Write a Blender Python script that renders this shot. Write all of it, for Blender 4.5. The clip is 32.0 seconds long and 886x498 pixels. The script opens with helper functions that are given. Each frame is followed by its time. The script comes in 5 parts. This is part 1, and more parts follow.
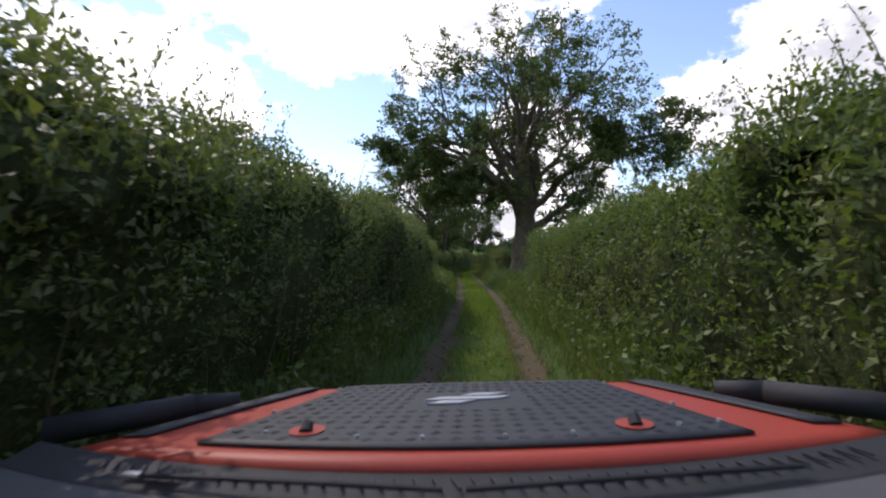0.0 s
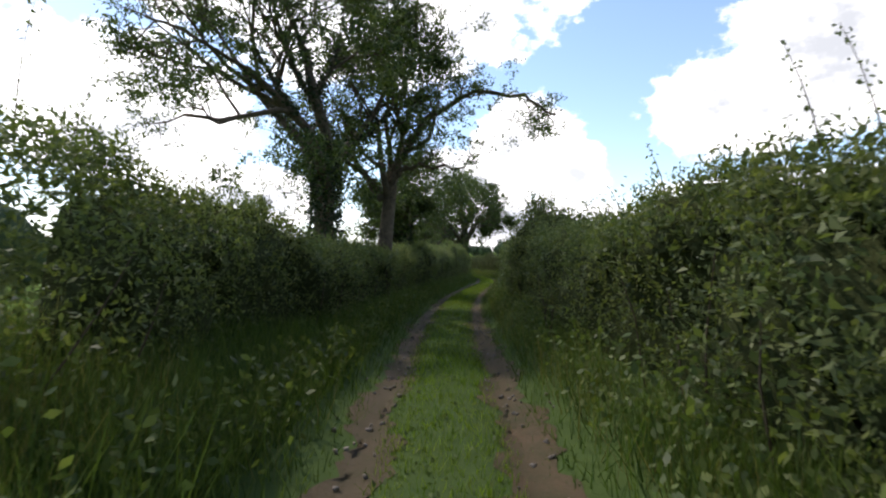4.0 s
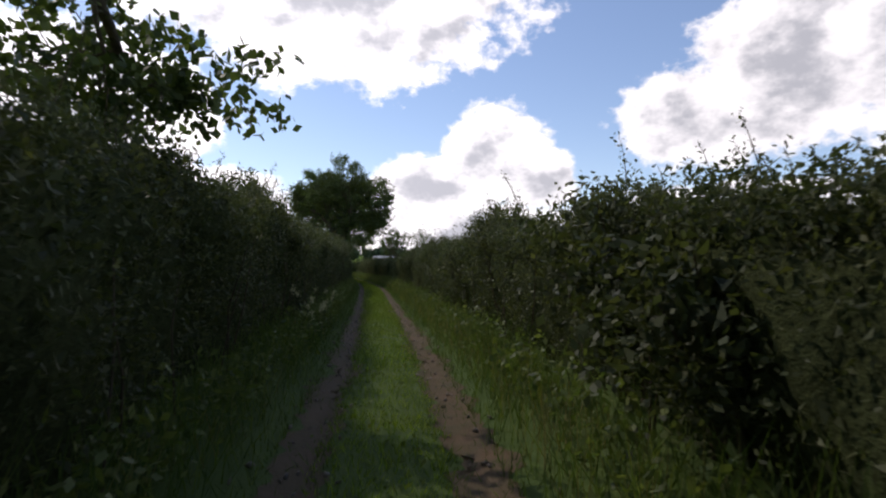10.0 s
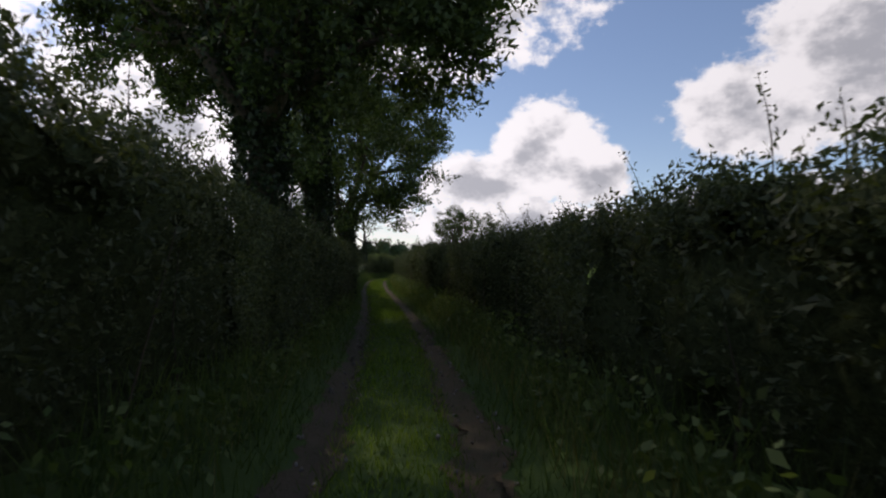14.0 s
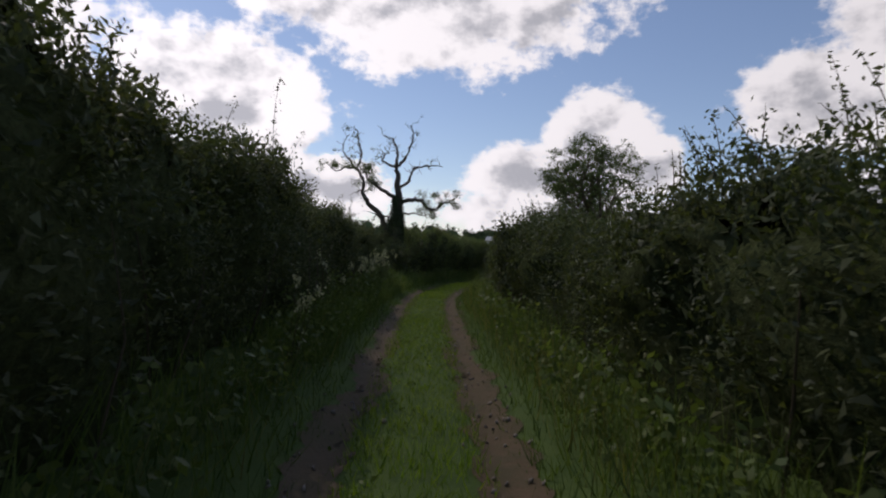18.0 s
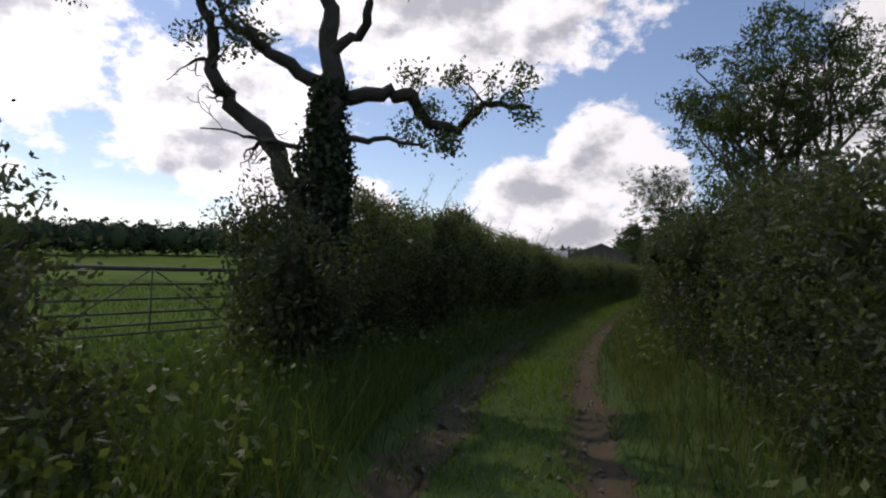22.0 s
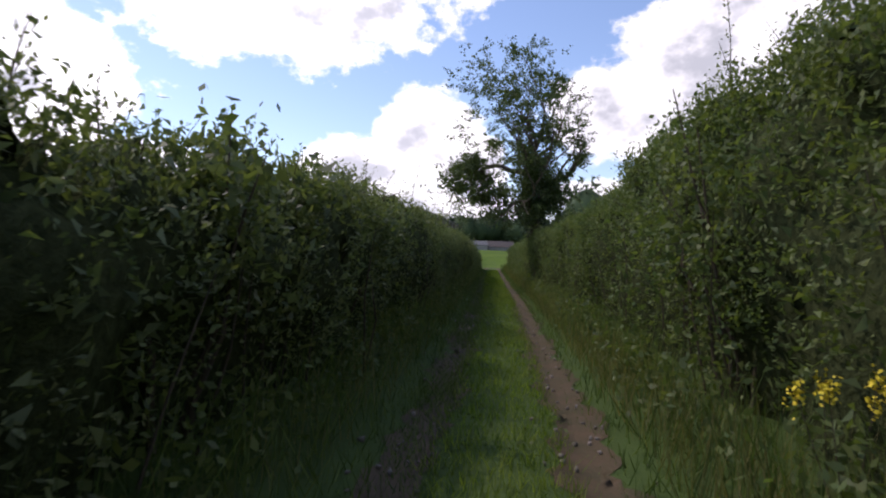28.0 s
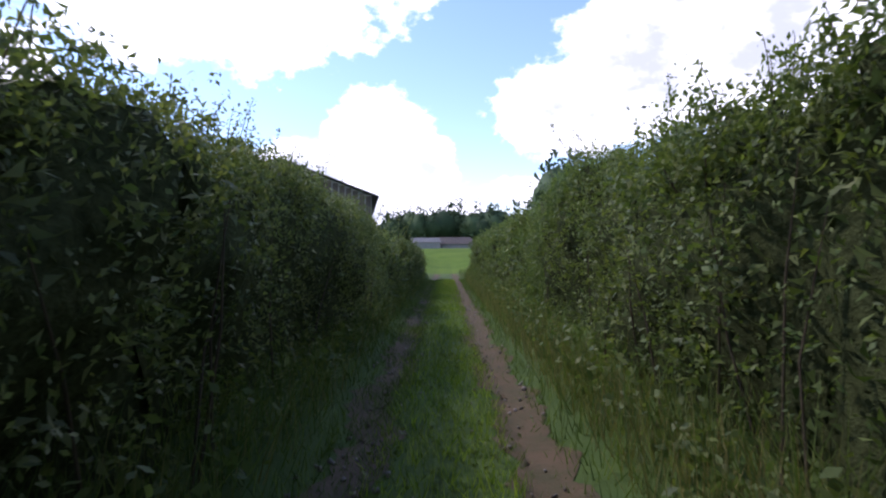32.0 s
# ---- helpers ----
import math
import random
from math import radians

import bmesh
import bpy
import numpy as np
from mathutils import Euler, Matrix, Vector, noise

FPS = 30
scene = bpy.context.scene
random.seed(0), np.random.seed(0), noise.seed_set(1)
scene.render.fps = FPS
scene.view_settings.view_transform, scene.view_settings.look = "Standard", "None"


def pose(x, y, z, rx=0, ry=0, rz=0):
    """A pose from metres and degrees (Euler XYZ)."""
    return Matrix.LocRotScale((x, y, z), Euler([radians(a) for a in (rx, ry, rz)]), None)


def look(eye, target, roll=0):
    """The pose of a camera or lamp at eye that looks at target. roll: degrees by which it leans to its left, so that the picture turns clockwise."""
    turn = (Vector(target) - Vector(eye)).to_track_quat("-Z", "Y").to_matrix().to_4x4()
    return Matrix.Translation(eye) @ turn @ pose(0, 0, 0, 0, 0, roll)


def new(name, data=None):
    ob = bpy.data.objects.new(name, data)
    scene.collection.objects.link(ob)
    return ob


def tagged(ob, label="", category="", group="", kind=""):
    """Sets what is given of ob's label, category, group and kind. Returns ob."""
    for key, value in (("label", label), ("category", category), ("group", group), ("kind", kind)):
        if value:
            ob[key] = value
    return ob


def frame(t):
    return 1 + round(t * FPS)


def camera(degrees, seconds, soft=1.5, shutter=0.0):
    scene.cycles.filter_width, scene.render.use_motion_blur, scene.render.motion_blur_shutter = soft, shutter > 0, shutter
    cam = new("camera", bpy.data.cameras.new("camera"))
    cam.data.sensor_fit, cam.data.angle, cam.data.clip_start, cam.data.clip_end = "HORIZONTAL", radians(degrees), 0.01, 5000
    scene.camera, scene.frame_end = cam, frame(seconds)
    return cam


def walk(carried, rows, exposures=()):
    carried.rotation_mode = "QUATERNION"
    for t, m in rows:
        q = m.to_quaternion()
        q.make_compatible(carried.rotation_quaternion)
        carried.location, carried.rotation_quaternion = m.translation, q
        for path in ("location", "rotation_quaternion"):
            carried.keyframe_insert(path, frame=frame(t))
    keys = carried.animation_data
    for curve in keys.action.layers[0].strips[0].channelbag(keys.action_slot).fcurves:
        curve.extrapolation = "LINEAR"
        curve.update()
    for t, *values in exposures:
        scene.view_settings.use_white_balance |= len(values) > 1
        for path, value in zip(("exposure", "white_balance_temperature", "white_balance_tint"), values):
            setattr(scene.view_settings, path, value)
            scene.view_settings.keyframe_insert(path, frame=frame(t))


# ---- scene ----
ROWS = [  # seconds, x, y, yaw, pitch, roll
    (0, 0.00, 0.00, 6.72, 0.98, -1.80), (0.5, -0.24, 4.87, 5.86, 0.75, -2.19), (1, -0.41, 9.74, 5.89, 1.32, -0.10),
    (1.5, -0.62, 14.62, 6.35, 1.88, 1.97), (2, -0.91, 19.48, 6.28, 2.61, 1.07), (2.5, -1.30, 24.36, 6.34, 2.24, 0.83),
    (4.5, -3.17, 44.23, 6.32, 1.41, -0.46), (5, -3.70, 49.31, 7.14, 2.51, 0.96), (5.5, -4.17, 54.44, 6.42, 2.37, 0.10),
    (6, -4.47, 59.64, 5.89, 2.18, 0.25), (6.5, -4.62, 64.87, 4.40, 2.03, 0.15), (7, -4.60, 70.11, 3.75, 2.08, -0.08),
    (7.5, -4.41, 75.35, 3.10, 1.87, -0.34), (8, -4.19, 80.60, 3.24, 2.03, 0.28), (8.5, -4.12, 85.85, 3.44, 2.09, 0.66),
    (9, -4.25, 91.07, 2.42, 2.29, -0.50), (9.5, -4.63, 96.26, 2.96, 1.69, -0.76), (10, -5.23, 101.40, 3.21, 1.97, -0.91),
    (10.5, -5.96, 106.50, 3.75, 1.89, -1.18), (11, -6.80, 111.53, 4.36, 1.88, -1.18), (11.5, -7.72, 116.51, 4.83, 1.85, -1.63),
    (12, -8.67, 121.44, 5.32, 1.78, -1.31), (12.5, -9.63, 126.36, 5.97, 1.93, -1.58), (13, -10.57, 131.33, 6.64, 1.65, -1.48),
    (13.5, -11.53, 136.33, 7.29, 1.85, -1.14), (14, -12.54, 141.36, 8.35, 1.73, -0.91), (14.5, -13.64, 146.40, 8.39, 1.60, -1.78),
    (15, -14.84, 151.40, 8.99, 1.50, -1.87), (15.5, -16.12, 156.38, 9.67, 1.75, -2.11), (17.5, -21.41, 174.09, 13.12, 2.15, -0.18),
    (18, -22.39, 177.46, 13.09, 0.44, -2.57), (18.5, -23.20, 180.49, 13.53, 1.98, -1.55), (19, -23.91, 183.27, 14.38, 2.06, -1.41),
    (19.5, -24.56, 185.77, 14.72, 1.79, -1.51), (20, -25.16, 188.00, 15.09, 2.14, -1.28), (20.5, -25.70, 190.07, 14.71, 2.30, -1.38),
    (21, -26.25, 192.09, 15.07, 1.98, -1.89), (21.5, -26.77, 194.06, 14.82, 1.80, -2.10), (22, -27.20, 196.01, 13.83, 2.08, -2.19),
    (22.5, -27.47, 197.95, 12.92, 2.14, -2.33), (23, -27.69, 199.88, 12.39, 2.39, -1.67), (23.5, -27.84, 201.81, 11.54, 3.10, -2.18),
    (24, -27.91, 203.73, 8.29, 2.67, -2.84), (24.5, -27.87, 205.75, 4.98, 2.67, -3.23), (26.5, -26.87, 215.93, -1.01, 2.11, -2.05),
    (27, -26.45, 218.92, -1.95, 2.18, -2.33), (27.5, -25.99, 222.07, -3.14, 1.21, -2.04), (28, -25.44, 225.37, -4.07, 0.54, -2.14),
    (28.5, -24.85, 228.75, -5.10, 0.83, -1.87), (29, -24.24, 232.11, -5.97, -0.12, -1.30), (29.5, -23.64, 235.47, -6.79, 0.06, -1.07),
    (30, -23.06, 238.83, -7.50, 0.71, -0.25), (30.5, -22.47, 242.20, -7.82, 0.57, 0.14), (31, -21.90, 245.60, -8.79, 0.64, 0.40),
    (31.5, -21.40, 249.03, -9.03, 0.92, 0.57), (32, -20.86, 252.48, -8.68, 0.64, 0.60),
]
EYE = 1.6
cam = camera(77.07, 32.0, soft=2.1, shutter=0.06)
walk(cam, [(t, pose(x, y, EYE, 90 + pitch, roll, yaw)) for t, x, y, yaw, pitch, roll in ROWS],
     exposures=[(t, e + 0.08, 5950 if t > 31.5 else 6450 if t > 28 else 6750, 13 if 4 < t < 9 else 26 if t > 28 else 19) for t, e in ((0, 0.75), (1, 1.1), (2, 0.95), (4.5, 0.8), (5, 0.6), (6, 0.8), (7, 1.05), (8, 1.05), (8.5, 0.8), (9, 0.6), (10, 0.15), (11, 0.2), (12.5, 0.1), (13, -0.05), (14, -0.28), (15, -0.2), (18, -0.4), (21, -0.3), (22, -0.2), (23, -0.15), (24, 0.12), (27, 0.08), (28.5, 0.72), (29, 0.9), (30, 0.9), (31, 1.05), (32, 0.92))])

# ---- sky and sun ----
SUN_AZ, SUN_EL = 60.0, 49.0      # degrees to the left of +y, and up
CLOUDS = [  # azimuth, elevation, half width, half height
    (15, 28, 23, 11), (36, 13, 12, 7.5), (27, 6, 9, 4), (-2, 11.5, 6, 5.4), (3.5, 8, 8, 4), (-6, 9, 5, 3.6), (0, 4, 15, 3.4),
    (-21, 14.5, 7.8, 5.2), (-29, 18, 9, 8.5), (-40, 20, 11, 12), (-25, 6, 11, 2.6), (58, 24, 16, 17)]


def build_world():
    world = bpy.data.worlds.new("sky")
    scene.world = world
    world.use_nodes = True
    nt = world.node_tree
    nt.nodes.clear()

    def math(op, a, b=None, clamp=False):
        n = nt.nodes.new("ShaderNodeMath")
        n.operation, n.use_clamp = op, clamp
        for i, v in enumerate((a, b)):
            if v is None:
                continue
            if isinstance(v, (int, float)):
                n.inputs[i].default_value = v
            else:
                nt.links.new(v, n.inputs[i])
        return n.outputs[0]

    coord = nt.nodes.new("ShaderNodeTexCoord")
    sep = nt.nodes.new("ShaderNodeSeparateXYZ")
    nt.links.new(coord.outputs["Generated"], sep.inputs[0])
    az = math("MULTIPLY", math("ARCTAN2", math("MULTIPLY", sep.outputs[0], -1.0), sep.outputs[1]), 57.2958)
    el = math("MULTIPLY", math("ARCSINE", sep.outputs[2]), 57.2958)
    flat = nt.nodes.new("ShaderNodeCombineXYZ")
    nt.links.new(az, flat.inputs[0])
    nt.links.new(el, flat.inputs[1])

    def noise_tex(scale, detail, rough, shift=0.0, ahead=0.0):
        n = nt.nodes.new("ShaderNodeTexNoise")
        n.inputs["Scale"].default_value = scale
        n.inputs["Detail"].default_value = detail
        n.inputs["Roughness"].default_value = rough
        m = nt.nodes.new("ShaderNodeMapping")
        m.inputs["Location"].default_value = (shift + ahead, shift * 0.7 + ahead * 1.5, 0)
        m.inputs["Scale"].default_value = (1.0, 1.35, 1.0)
        nt.links.new(flat.outputs[0], m.inputs[0])
        nt.links.new(m.outputs[0], n.inputs["Vector"])
        return n.outputs["Fac"]

    best = None
    for a, e, w, h in CLOUDS:
        sub = nt.nodes.new("ShaderNodeVectorMath")
        sub.operation = "SUBTRACT"
        nt.links.new(flat.outputs[0], sub.inputs[0])
        sub.inputs[1].default_value = (a, e, 0)
        mul = nt.nodes.new("ShaderNodeVectorMath")
        mul.operation = "MULTIPLY"
        nt.links.new(sub.outputs[0], mul.inputs[0])
        mul.inputs[1].default_value = (1 / w, 1 / h, 0)
        ln = nt.nodes.new("ShaderNodeVectorMath")
        ln.operation = "LENGTH"
        nt.links.new(mul.outputs[0], ln.inputs[0])
        v = math("SUBTRACT", 1.0, ln.outputs["Value"])
        best = v if best is None else math("MAXIMUM", best, v)
    far = math("MULTIPLY", math("SUBTRACT", noise_tex(0.035, 4, 0.55, 7.0), 0.56), 3.0)
    side = math("MULTIPLY", math("SUBTRACT", math("ABSOLUTE", az), 50.0), 0.08, True)
    best = math("MAXIMUM", best, math("SUBTRACT", far, math("MULTIPLY", math("SUBTRACT", 1.0, side), 3.0)))
    best = math("MAXIMUM", best, -0.6)
    puffs = math("MULTIPLY", math("SUBTRACT", noise_tex(0.17, 7, 0.6), 0.5), 1.25)
    fluff = math("MULTIPLY", math("SUBTRACT", noise_tex(0.62, 5, 0.6, 13.0), 0.5), 0.4)
    dens = math("ADD", math("ADD", best, puffs), fluff)
    ramp = nt.nodes.new("ShaderNodeMapRange")
    ramp.interpolation_type = "SMOOTHSTEP"
    ramp.inputs["From Min"].default_value, ramp.inputs["From Max"].default_value = -0.04, 0.2
    nt.links.new(dens, ramp.inputs["Value"])
    haze = nt.nodes.new("ShaderNodeMapRange")
    haze.inputs["From Min"].default_value, haze.inputs["From Max"].default_value = 7.0, -1.0
    haze.inputs["To Max"].default_value = 0.75
    nt.links.new(el, haze.inputs["Value"])
    cover = math("MAXIMUM", ramp.outputs[0], haze.outputs[0], True)
    # thick middles are greyer, thin edges glow
    core = nt.nodes.new("ShaderNodeMapRange")
    core.interpolation_type = "SMOOTHSTEP"
    core.inputs["From Min"].default_value, core.inputs["From Max"].default_value = 0.22, 0.95
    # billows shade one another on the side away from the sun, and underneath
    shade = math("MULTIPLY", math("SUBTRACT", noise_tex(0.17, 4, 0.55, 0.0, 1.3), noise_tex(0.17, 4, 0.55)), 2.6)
    deep = math("ADD", dens, math("MULTIPLY", math("SUBTRACT", noise_tex(0.09, 5, 0.6, 31.0), 0.5), 1.3))
    nt.links.new(math("ADD", deep, shade), core.inputs["Value"])
    # the side towards the sun is brighter
    sunward = nt.nodes.new("ShaderNodeMapRange")
    sunward.inputs["From Min"].default_value, sunward.inputs["From Max"].default_value = -25.0, 40.0
    sunward.inputs["To Min"].default_value, sunward.inputs["To Max"].default_value = 0.98, 1.4
    nt.links.new(az, sunward.inputs["Value"])
    white = nt.nodes.new("ShaderNodeMix")
    white.data_type = "RGBA"
    white.inputs["A"].default_value = (0.93, 0.95, 0.98, 1)
    white.inputs["B"].default_value = (0.43, 0.46, 0.51, 1)
    nt.links.new(core.outputs[0], white.inputs["Factor"])
    cloud = nt.nodes.new("ShaderNodeBackground")
    nt.links.new(white.outputs["Result"], cloud.inputs[0])
    nt.links.new(sunward.outputs[0], cloud.inputs[1])
    sky = nt.nodes.new("ShaderNodeTexSky")
    sky.sky_type, sky.sun_disc = "NISHITA", False
    sky.sun_elevation, sky.sun_rotation = radians(SUN_EL), radians(-SUN_AZ)
    sky.air_density, sky.dust_density, sky.ozone_density = 1.0, 0.3, 2.0
    blue = nt.nodes.new("ShaderNodeBackground")
    blue.inputs[1].default_value = 0.135
    nt.links.new(sky.outputs[0], blue.inputs[0])
    mix = nt.nodes.new("ShaderNodeMixShader")
    nt.links.new(cover, mix.inputs[0])
    nt.links.new(blue.outputs[0], mix.inputs[1])
    nt.links.new(cloud.outputs[0], mix.inputs[2])
    out = nt.nodes.new("ShaderNodeOutputWorld")
    nt.links.new(mix.outputs[0], out.inputs[0])


build_world()
sun_data = bpy.data.lights.new("sun", "SUN")
sun_data.energy, sun_data.angle, sun_data.color = 1.32, radians(0.6), (1.0, 0.95, 0.86)
sun = new("sun", sun_data)
sa, se = radians(SUN_AZ), radians(SUN_EL)
sun.matrix_world = look((-math.sin(sa) * math.cos(se) * 50, math.cos(sa) * math.cos(se) * 50, math.sin(se) * 50), (0, 0, 0))


# ---- materials ----
def material(name, base, rough=0.8, spread=0.25, scale=6.0, island=0.0, bump=0.0, metal=0.0, leaf=0.0, second=None, fine=40.0, object_random=0.0, gloss=0.2):
    """A surface of two tones mixed by coarse and fine noise; island: value change from piece to piece; leaf: light let through."""
    m = bpy.data.materials.new(name)
    m.use_nodes = True
    nt = m.node_tree
    bsdf = nt.nodes["Principled BSDF"]
    second = second or tuple(c * (1 - spread) for c in base)
    geo = nt.nodes.new("ShaderNodeTexCoord")

    def tex(s, detail):
        n = nt.nodes.new("ShaderNodeTexNoise")
        n.inputs["Scale"].default_value, n.inputs["Detail"].default_value, n.inputs["Roughness"].default_value = s, detail, 0.65
        nt.links.new(geo.outputs["Object"], n.inputs["Vector"])
        return n.outputs["Fac"]

    big, small = tex(scale, 4), tex(fine, 3)
    add = nt.nodes.new("ShaderNodeMath")
    add.operation = "MULTIPLY_ADD"
    add.inputs[1].default_value = 0.45
    nt.links.new(small, add.inputs[0])
    nt.links.new(big, add.inputs[2])
    rng = nt.nodes.new("ShaderNodeMapRange")
    rng.inputs["From Min"].default_value, rng.inputs["From Max"].default_value = 0.5, 0.95
    nt.links.new(add.outputs[0], rng.inputs["Value"])
    mix = nt.nodes.new("ShaderNodeMix")
    mix.data_type = "RGBA"
    mix.inputs["A"].default_value, mix.inputs["B"].default_value = (*base, 1), (*second, 1)
    nt.links.new(rng.outputs[0], mix.inputs["Factor"])
    colour = mix.outputs["Result"]
    if island or object_random:
        hsv = nt.nodes.new("ShaderNodeHueSaturation")
        if object_random:
            src = nt.nodes.new("ShaderNodeObjectInfo").outputs["Random"]
        else:
            src = nt.nodes.new("ShaderNodeNewGeometry").outputs["Random Per Island"]
        amount = island or object_random
        r = nt.nodes.new("ShaderNodeMapRange")
        r.inputs["To Min"].default_value, r.inputs["To Max"].default_value = 1 - amount, 1 + amount
        nt.links.new(src, r.inputs["Value"])
        nt.links.new(r.outputs[0], hsv.inputs["Value"])
        h = nt.nodes.new("ShaderNodeMapRange")
        h.inputs["To Min"].default_value, h.inputs["To Max"].default_value = 0.5 + 0.035 * amount, 0.5 - 0.05 * amount
        nt.links.new(src, h.inputs["Value"])
        nt.links.new(h.outputs[0], hsv.inputs["Hue"])
        nt.links.new(colour, hsv.inputs["Color"])
        colour = hsv.outputs[0]
    nt.links.new(colour, bsdf.inputs["Base Color"])
    bsdf.inputs["Roughness"].default_value, bsdf.inputs["Metallic"].default_value = rough, metal
    bsdf.inputs["Specular IOR Level"].default_value = gloss
    if bump:
        b = nt.nodes.new("ShaderNodeBump")
        b.inputs["Strength"].default_value, b.inputs["Distance"].default_value = bump, 0.03
        nt.links.new(add.outputs[0], b.inputs["Height"])
        nt.links.new(b.outputs[0], bsdf.inputs["Normal"])
    if leaf:
        tr = nt.nodes.new("ShaderNodeBsdfTranslucent")
        gain = nt.nodes.new("ShaderNodeMix")
        gain.data_type, gain.blend_type = "RGBA", "MULTIPLY"
        gain.inputs["Factor"].default_value = 1.0
        gain.inputs["B"].default_value = (1.4, 1.55, 0.6, 1)
        nt.links.new(colour, gain.inputs["A"])
        nt.links.new(gain.outputs["Result"], tr.inputs["Color"])
        ms = nt.nodes.new("ShaderNodeMixShader")
        ms.inputs[0].default_value = leaf
        nt.links.new(bsdf.outputs[0], ms.inputs[1])
        nt.links.new(tr.outputs[0], ms.inputs[2])
        nt.links.new(ms.outputs[0], nt.nodes["Material Output"].inputs["Surface"])
    return m


M_FIELD = material("field_grass", (0.06, 0.11, 0.016), 0.95, scale=0.12, fine=1.7, second=(0.115, 0.165, 0.028), bump=0.8, gloss=0.03)
M_EARTH = material("earth", (0.128, 0.084, 0.05), 0.95, scale=2.6, fine=30, second=(0.068, 0.062, 0.03), bump=0.9)
M_TRACK_LEFT = material("left_track_earth", (0.125, 0.086, 0.055), 0.9, scale=1.2, fine=26, second=(0.07, 0.06, 0.03), bump=0.9)
M_TURF = material("turf", (0.05, 0.085, 0.02), 0.95, scale=2.0, fine=30, second=(0.075, 0.11, 0.025), bump=0.8)
M_BLADE = material("grass_blade", (0.075, 0.125, 0.03), 0.6, scale=0.4, island=0.45, leaf=0.35, second=(0.105, 0.148, 0.042))
# Yellower than verge grass, and brightened to carry sunshine on the lane's middle.
M_SWARD = material("lane_sward_blade", (0.135, 0.225, 0.022), 0.6, scale=0.5, island=0.5, leaf=0.38, second=(0.165, 0.215, 0.04), fine=5)
M_DRY = material("dry_grass", (0.24, 0.20, 0.085), 0.7, scale=0.5, island=0.4, leaf=0.3, second=(0.14, 0.15, 0.05))
M_HEDGE = material("hedge_leaf", (0.098, 0.134, 0.056), 0.5, scale=0.9, island=0.42, leaf=0.36, second=(0.135, 0.15, 0.06), fine=9)
M_HEDGE_B = material("bramble_leaf", (0.088, 0.136, 0.046), 0.5, scale=0.9, island=0.38, leaf=0.35, second=(0.13, 0.15, 0.05), fine=9)
# Hedge leaf in a darker colour, with cloud shade put into it.
M_HEDGE_DIM = material("shade_toned_leaf", (0.058, 0.076, 0.036), 0.55, scale=0.9, island=0.4, leaf=0.3, second=(0.085, 0.092, 0.042), fine=9)
# Filler inside the hedges: the inner shade is painted as dark mottling.
M_CORE_SHADE = material("hedge_core", (0.024, 0.03, 0.013), 0.95, scale=13.0, fine=45, bump=1.0, second=(0.072, 0.085, 0.036), gloss=0.0)
M_OAK = material("oak_leaf", (0.056, 0.086, 0.032), 0.5, scale=0.3, island=0.45, leaf=0.34, second=(0.075, 0.1, 0.034))
M_IVY = material("ivy_leaf", (0.03, 0.05, 0.02), 0.4, scale=0.6, island=0.45, leaf=0.15)
M_BARK = material("bark", (0.135, 0.108, 0.075), 0.95, scale=5.0, fine=16, bump=1.0, second=(0.045, 0.037, 0.026))
M_DEAD = material("dead_wood", (0.085, 0.073, 0.058), 0.9, scale=3.0, fine=25, bump=1.0, second=(0.04, 0.035, 0.029))
M_TWIG = material("twig", (0.09, 0.07, 0.045), 0.9, scale=5.0)
M_POST = material("post_timber", (0.21, 0.17, 0.12), 0.9, scale=4.0, fine=60, bump=0.6, second=(0.13, 0.11, 0.085))
M_GALV = material("galvanised_steel", (0.62, 0.64, 0.65), 0.38, scale=9.0, metal=0.85, second=(0.45, 0.47, 0.48), gloss=0.5)
M_RUST = material("weathered_gate_steel", (0.16, 0.145, 0.13), 0.7, scale=9.0, metal=0.4, second=(0.10, 0.08, 0.07))
M_WOOD_FAR = material("woodland_leaf", (0.035, 0.062, 0.028), 0.8, scale=0.05, island=0.4, second=(0.055, 0.085, 0.034))
M_PETAL = material("cream_petal", (0.56, 0.53, 0.38), 0.7, scale=9.0, island=0.12, leaf=0.3)
M_YELLOW = material("yellow_petal", (0.75, 0.6, 0.04), 0.6, scale=9.0, island=0.12)
M_ROOF = material("barn_roof_sheet", (0.17, 0.165, 0.16), 0.85, scale=1.5, fine=20, second=(0.11, 0.105, 0.1), bump=0.3)
M_BOARD = material("barn_boarding", (0.115, 0.095, 0.075), 0.9, scale=2.0, fine=30, second=(0.07, 0.058, 0.047), bump=0.4, object_random=0.2)
M_WALL = material("barn_blockwork", (0.33, 0.32, 0.30), 0.9, scale=1.0, fine=15, second=(0.24, 0.23, 0.215), bump=0.3)
M_WATER = material("puddle_water", (0.05, 0.045, 0.035), 0.04, scale=2.0, gloss=0.5)
M_STONE = material("lane_stone", (0.27, 0.23, 0.19), 0.9, scale=6.0, island=0.35, second=(0.18, 0.155, 0.13))
M_RED = material("orange_red_paint", (0.4, 0.055, 0.03), 0.5, scale=2.0, second=(0.34, 0.048, 0.028), fine=70, gloss=0.35)
M_BLACK = material("black_plate", (0.02, 0.022, 0.024), 0.62, scale=5.0, second=(0.035, 0.037, 0.04), fine=60, gloss=0.5)
M_RUBBER = material("black_rubber", (0.018, 0.018, 0.019), 0.75, scale=7.0, second=(0.028, 0.028, 0.03), gloss=0.5)
M_SILVER = material("brushed_silver", (0.55, 0.57, 0.6), 0.4, scale=20.0, metal=0.5, gloss=0.5)
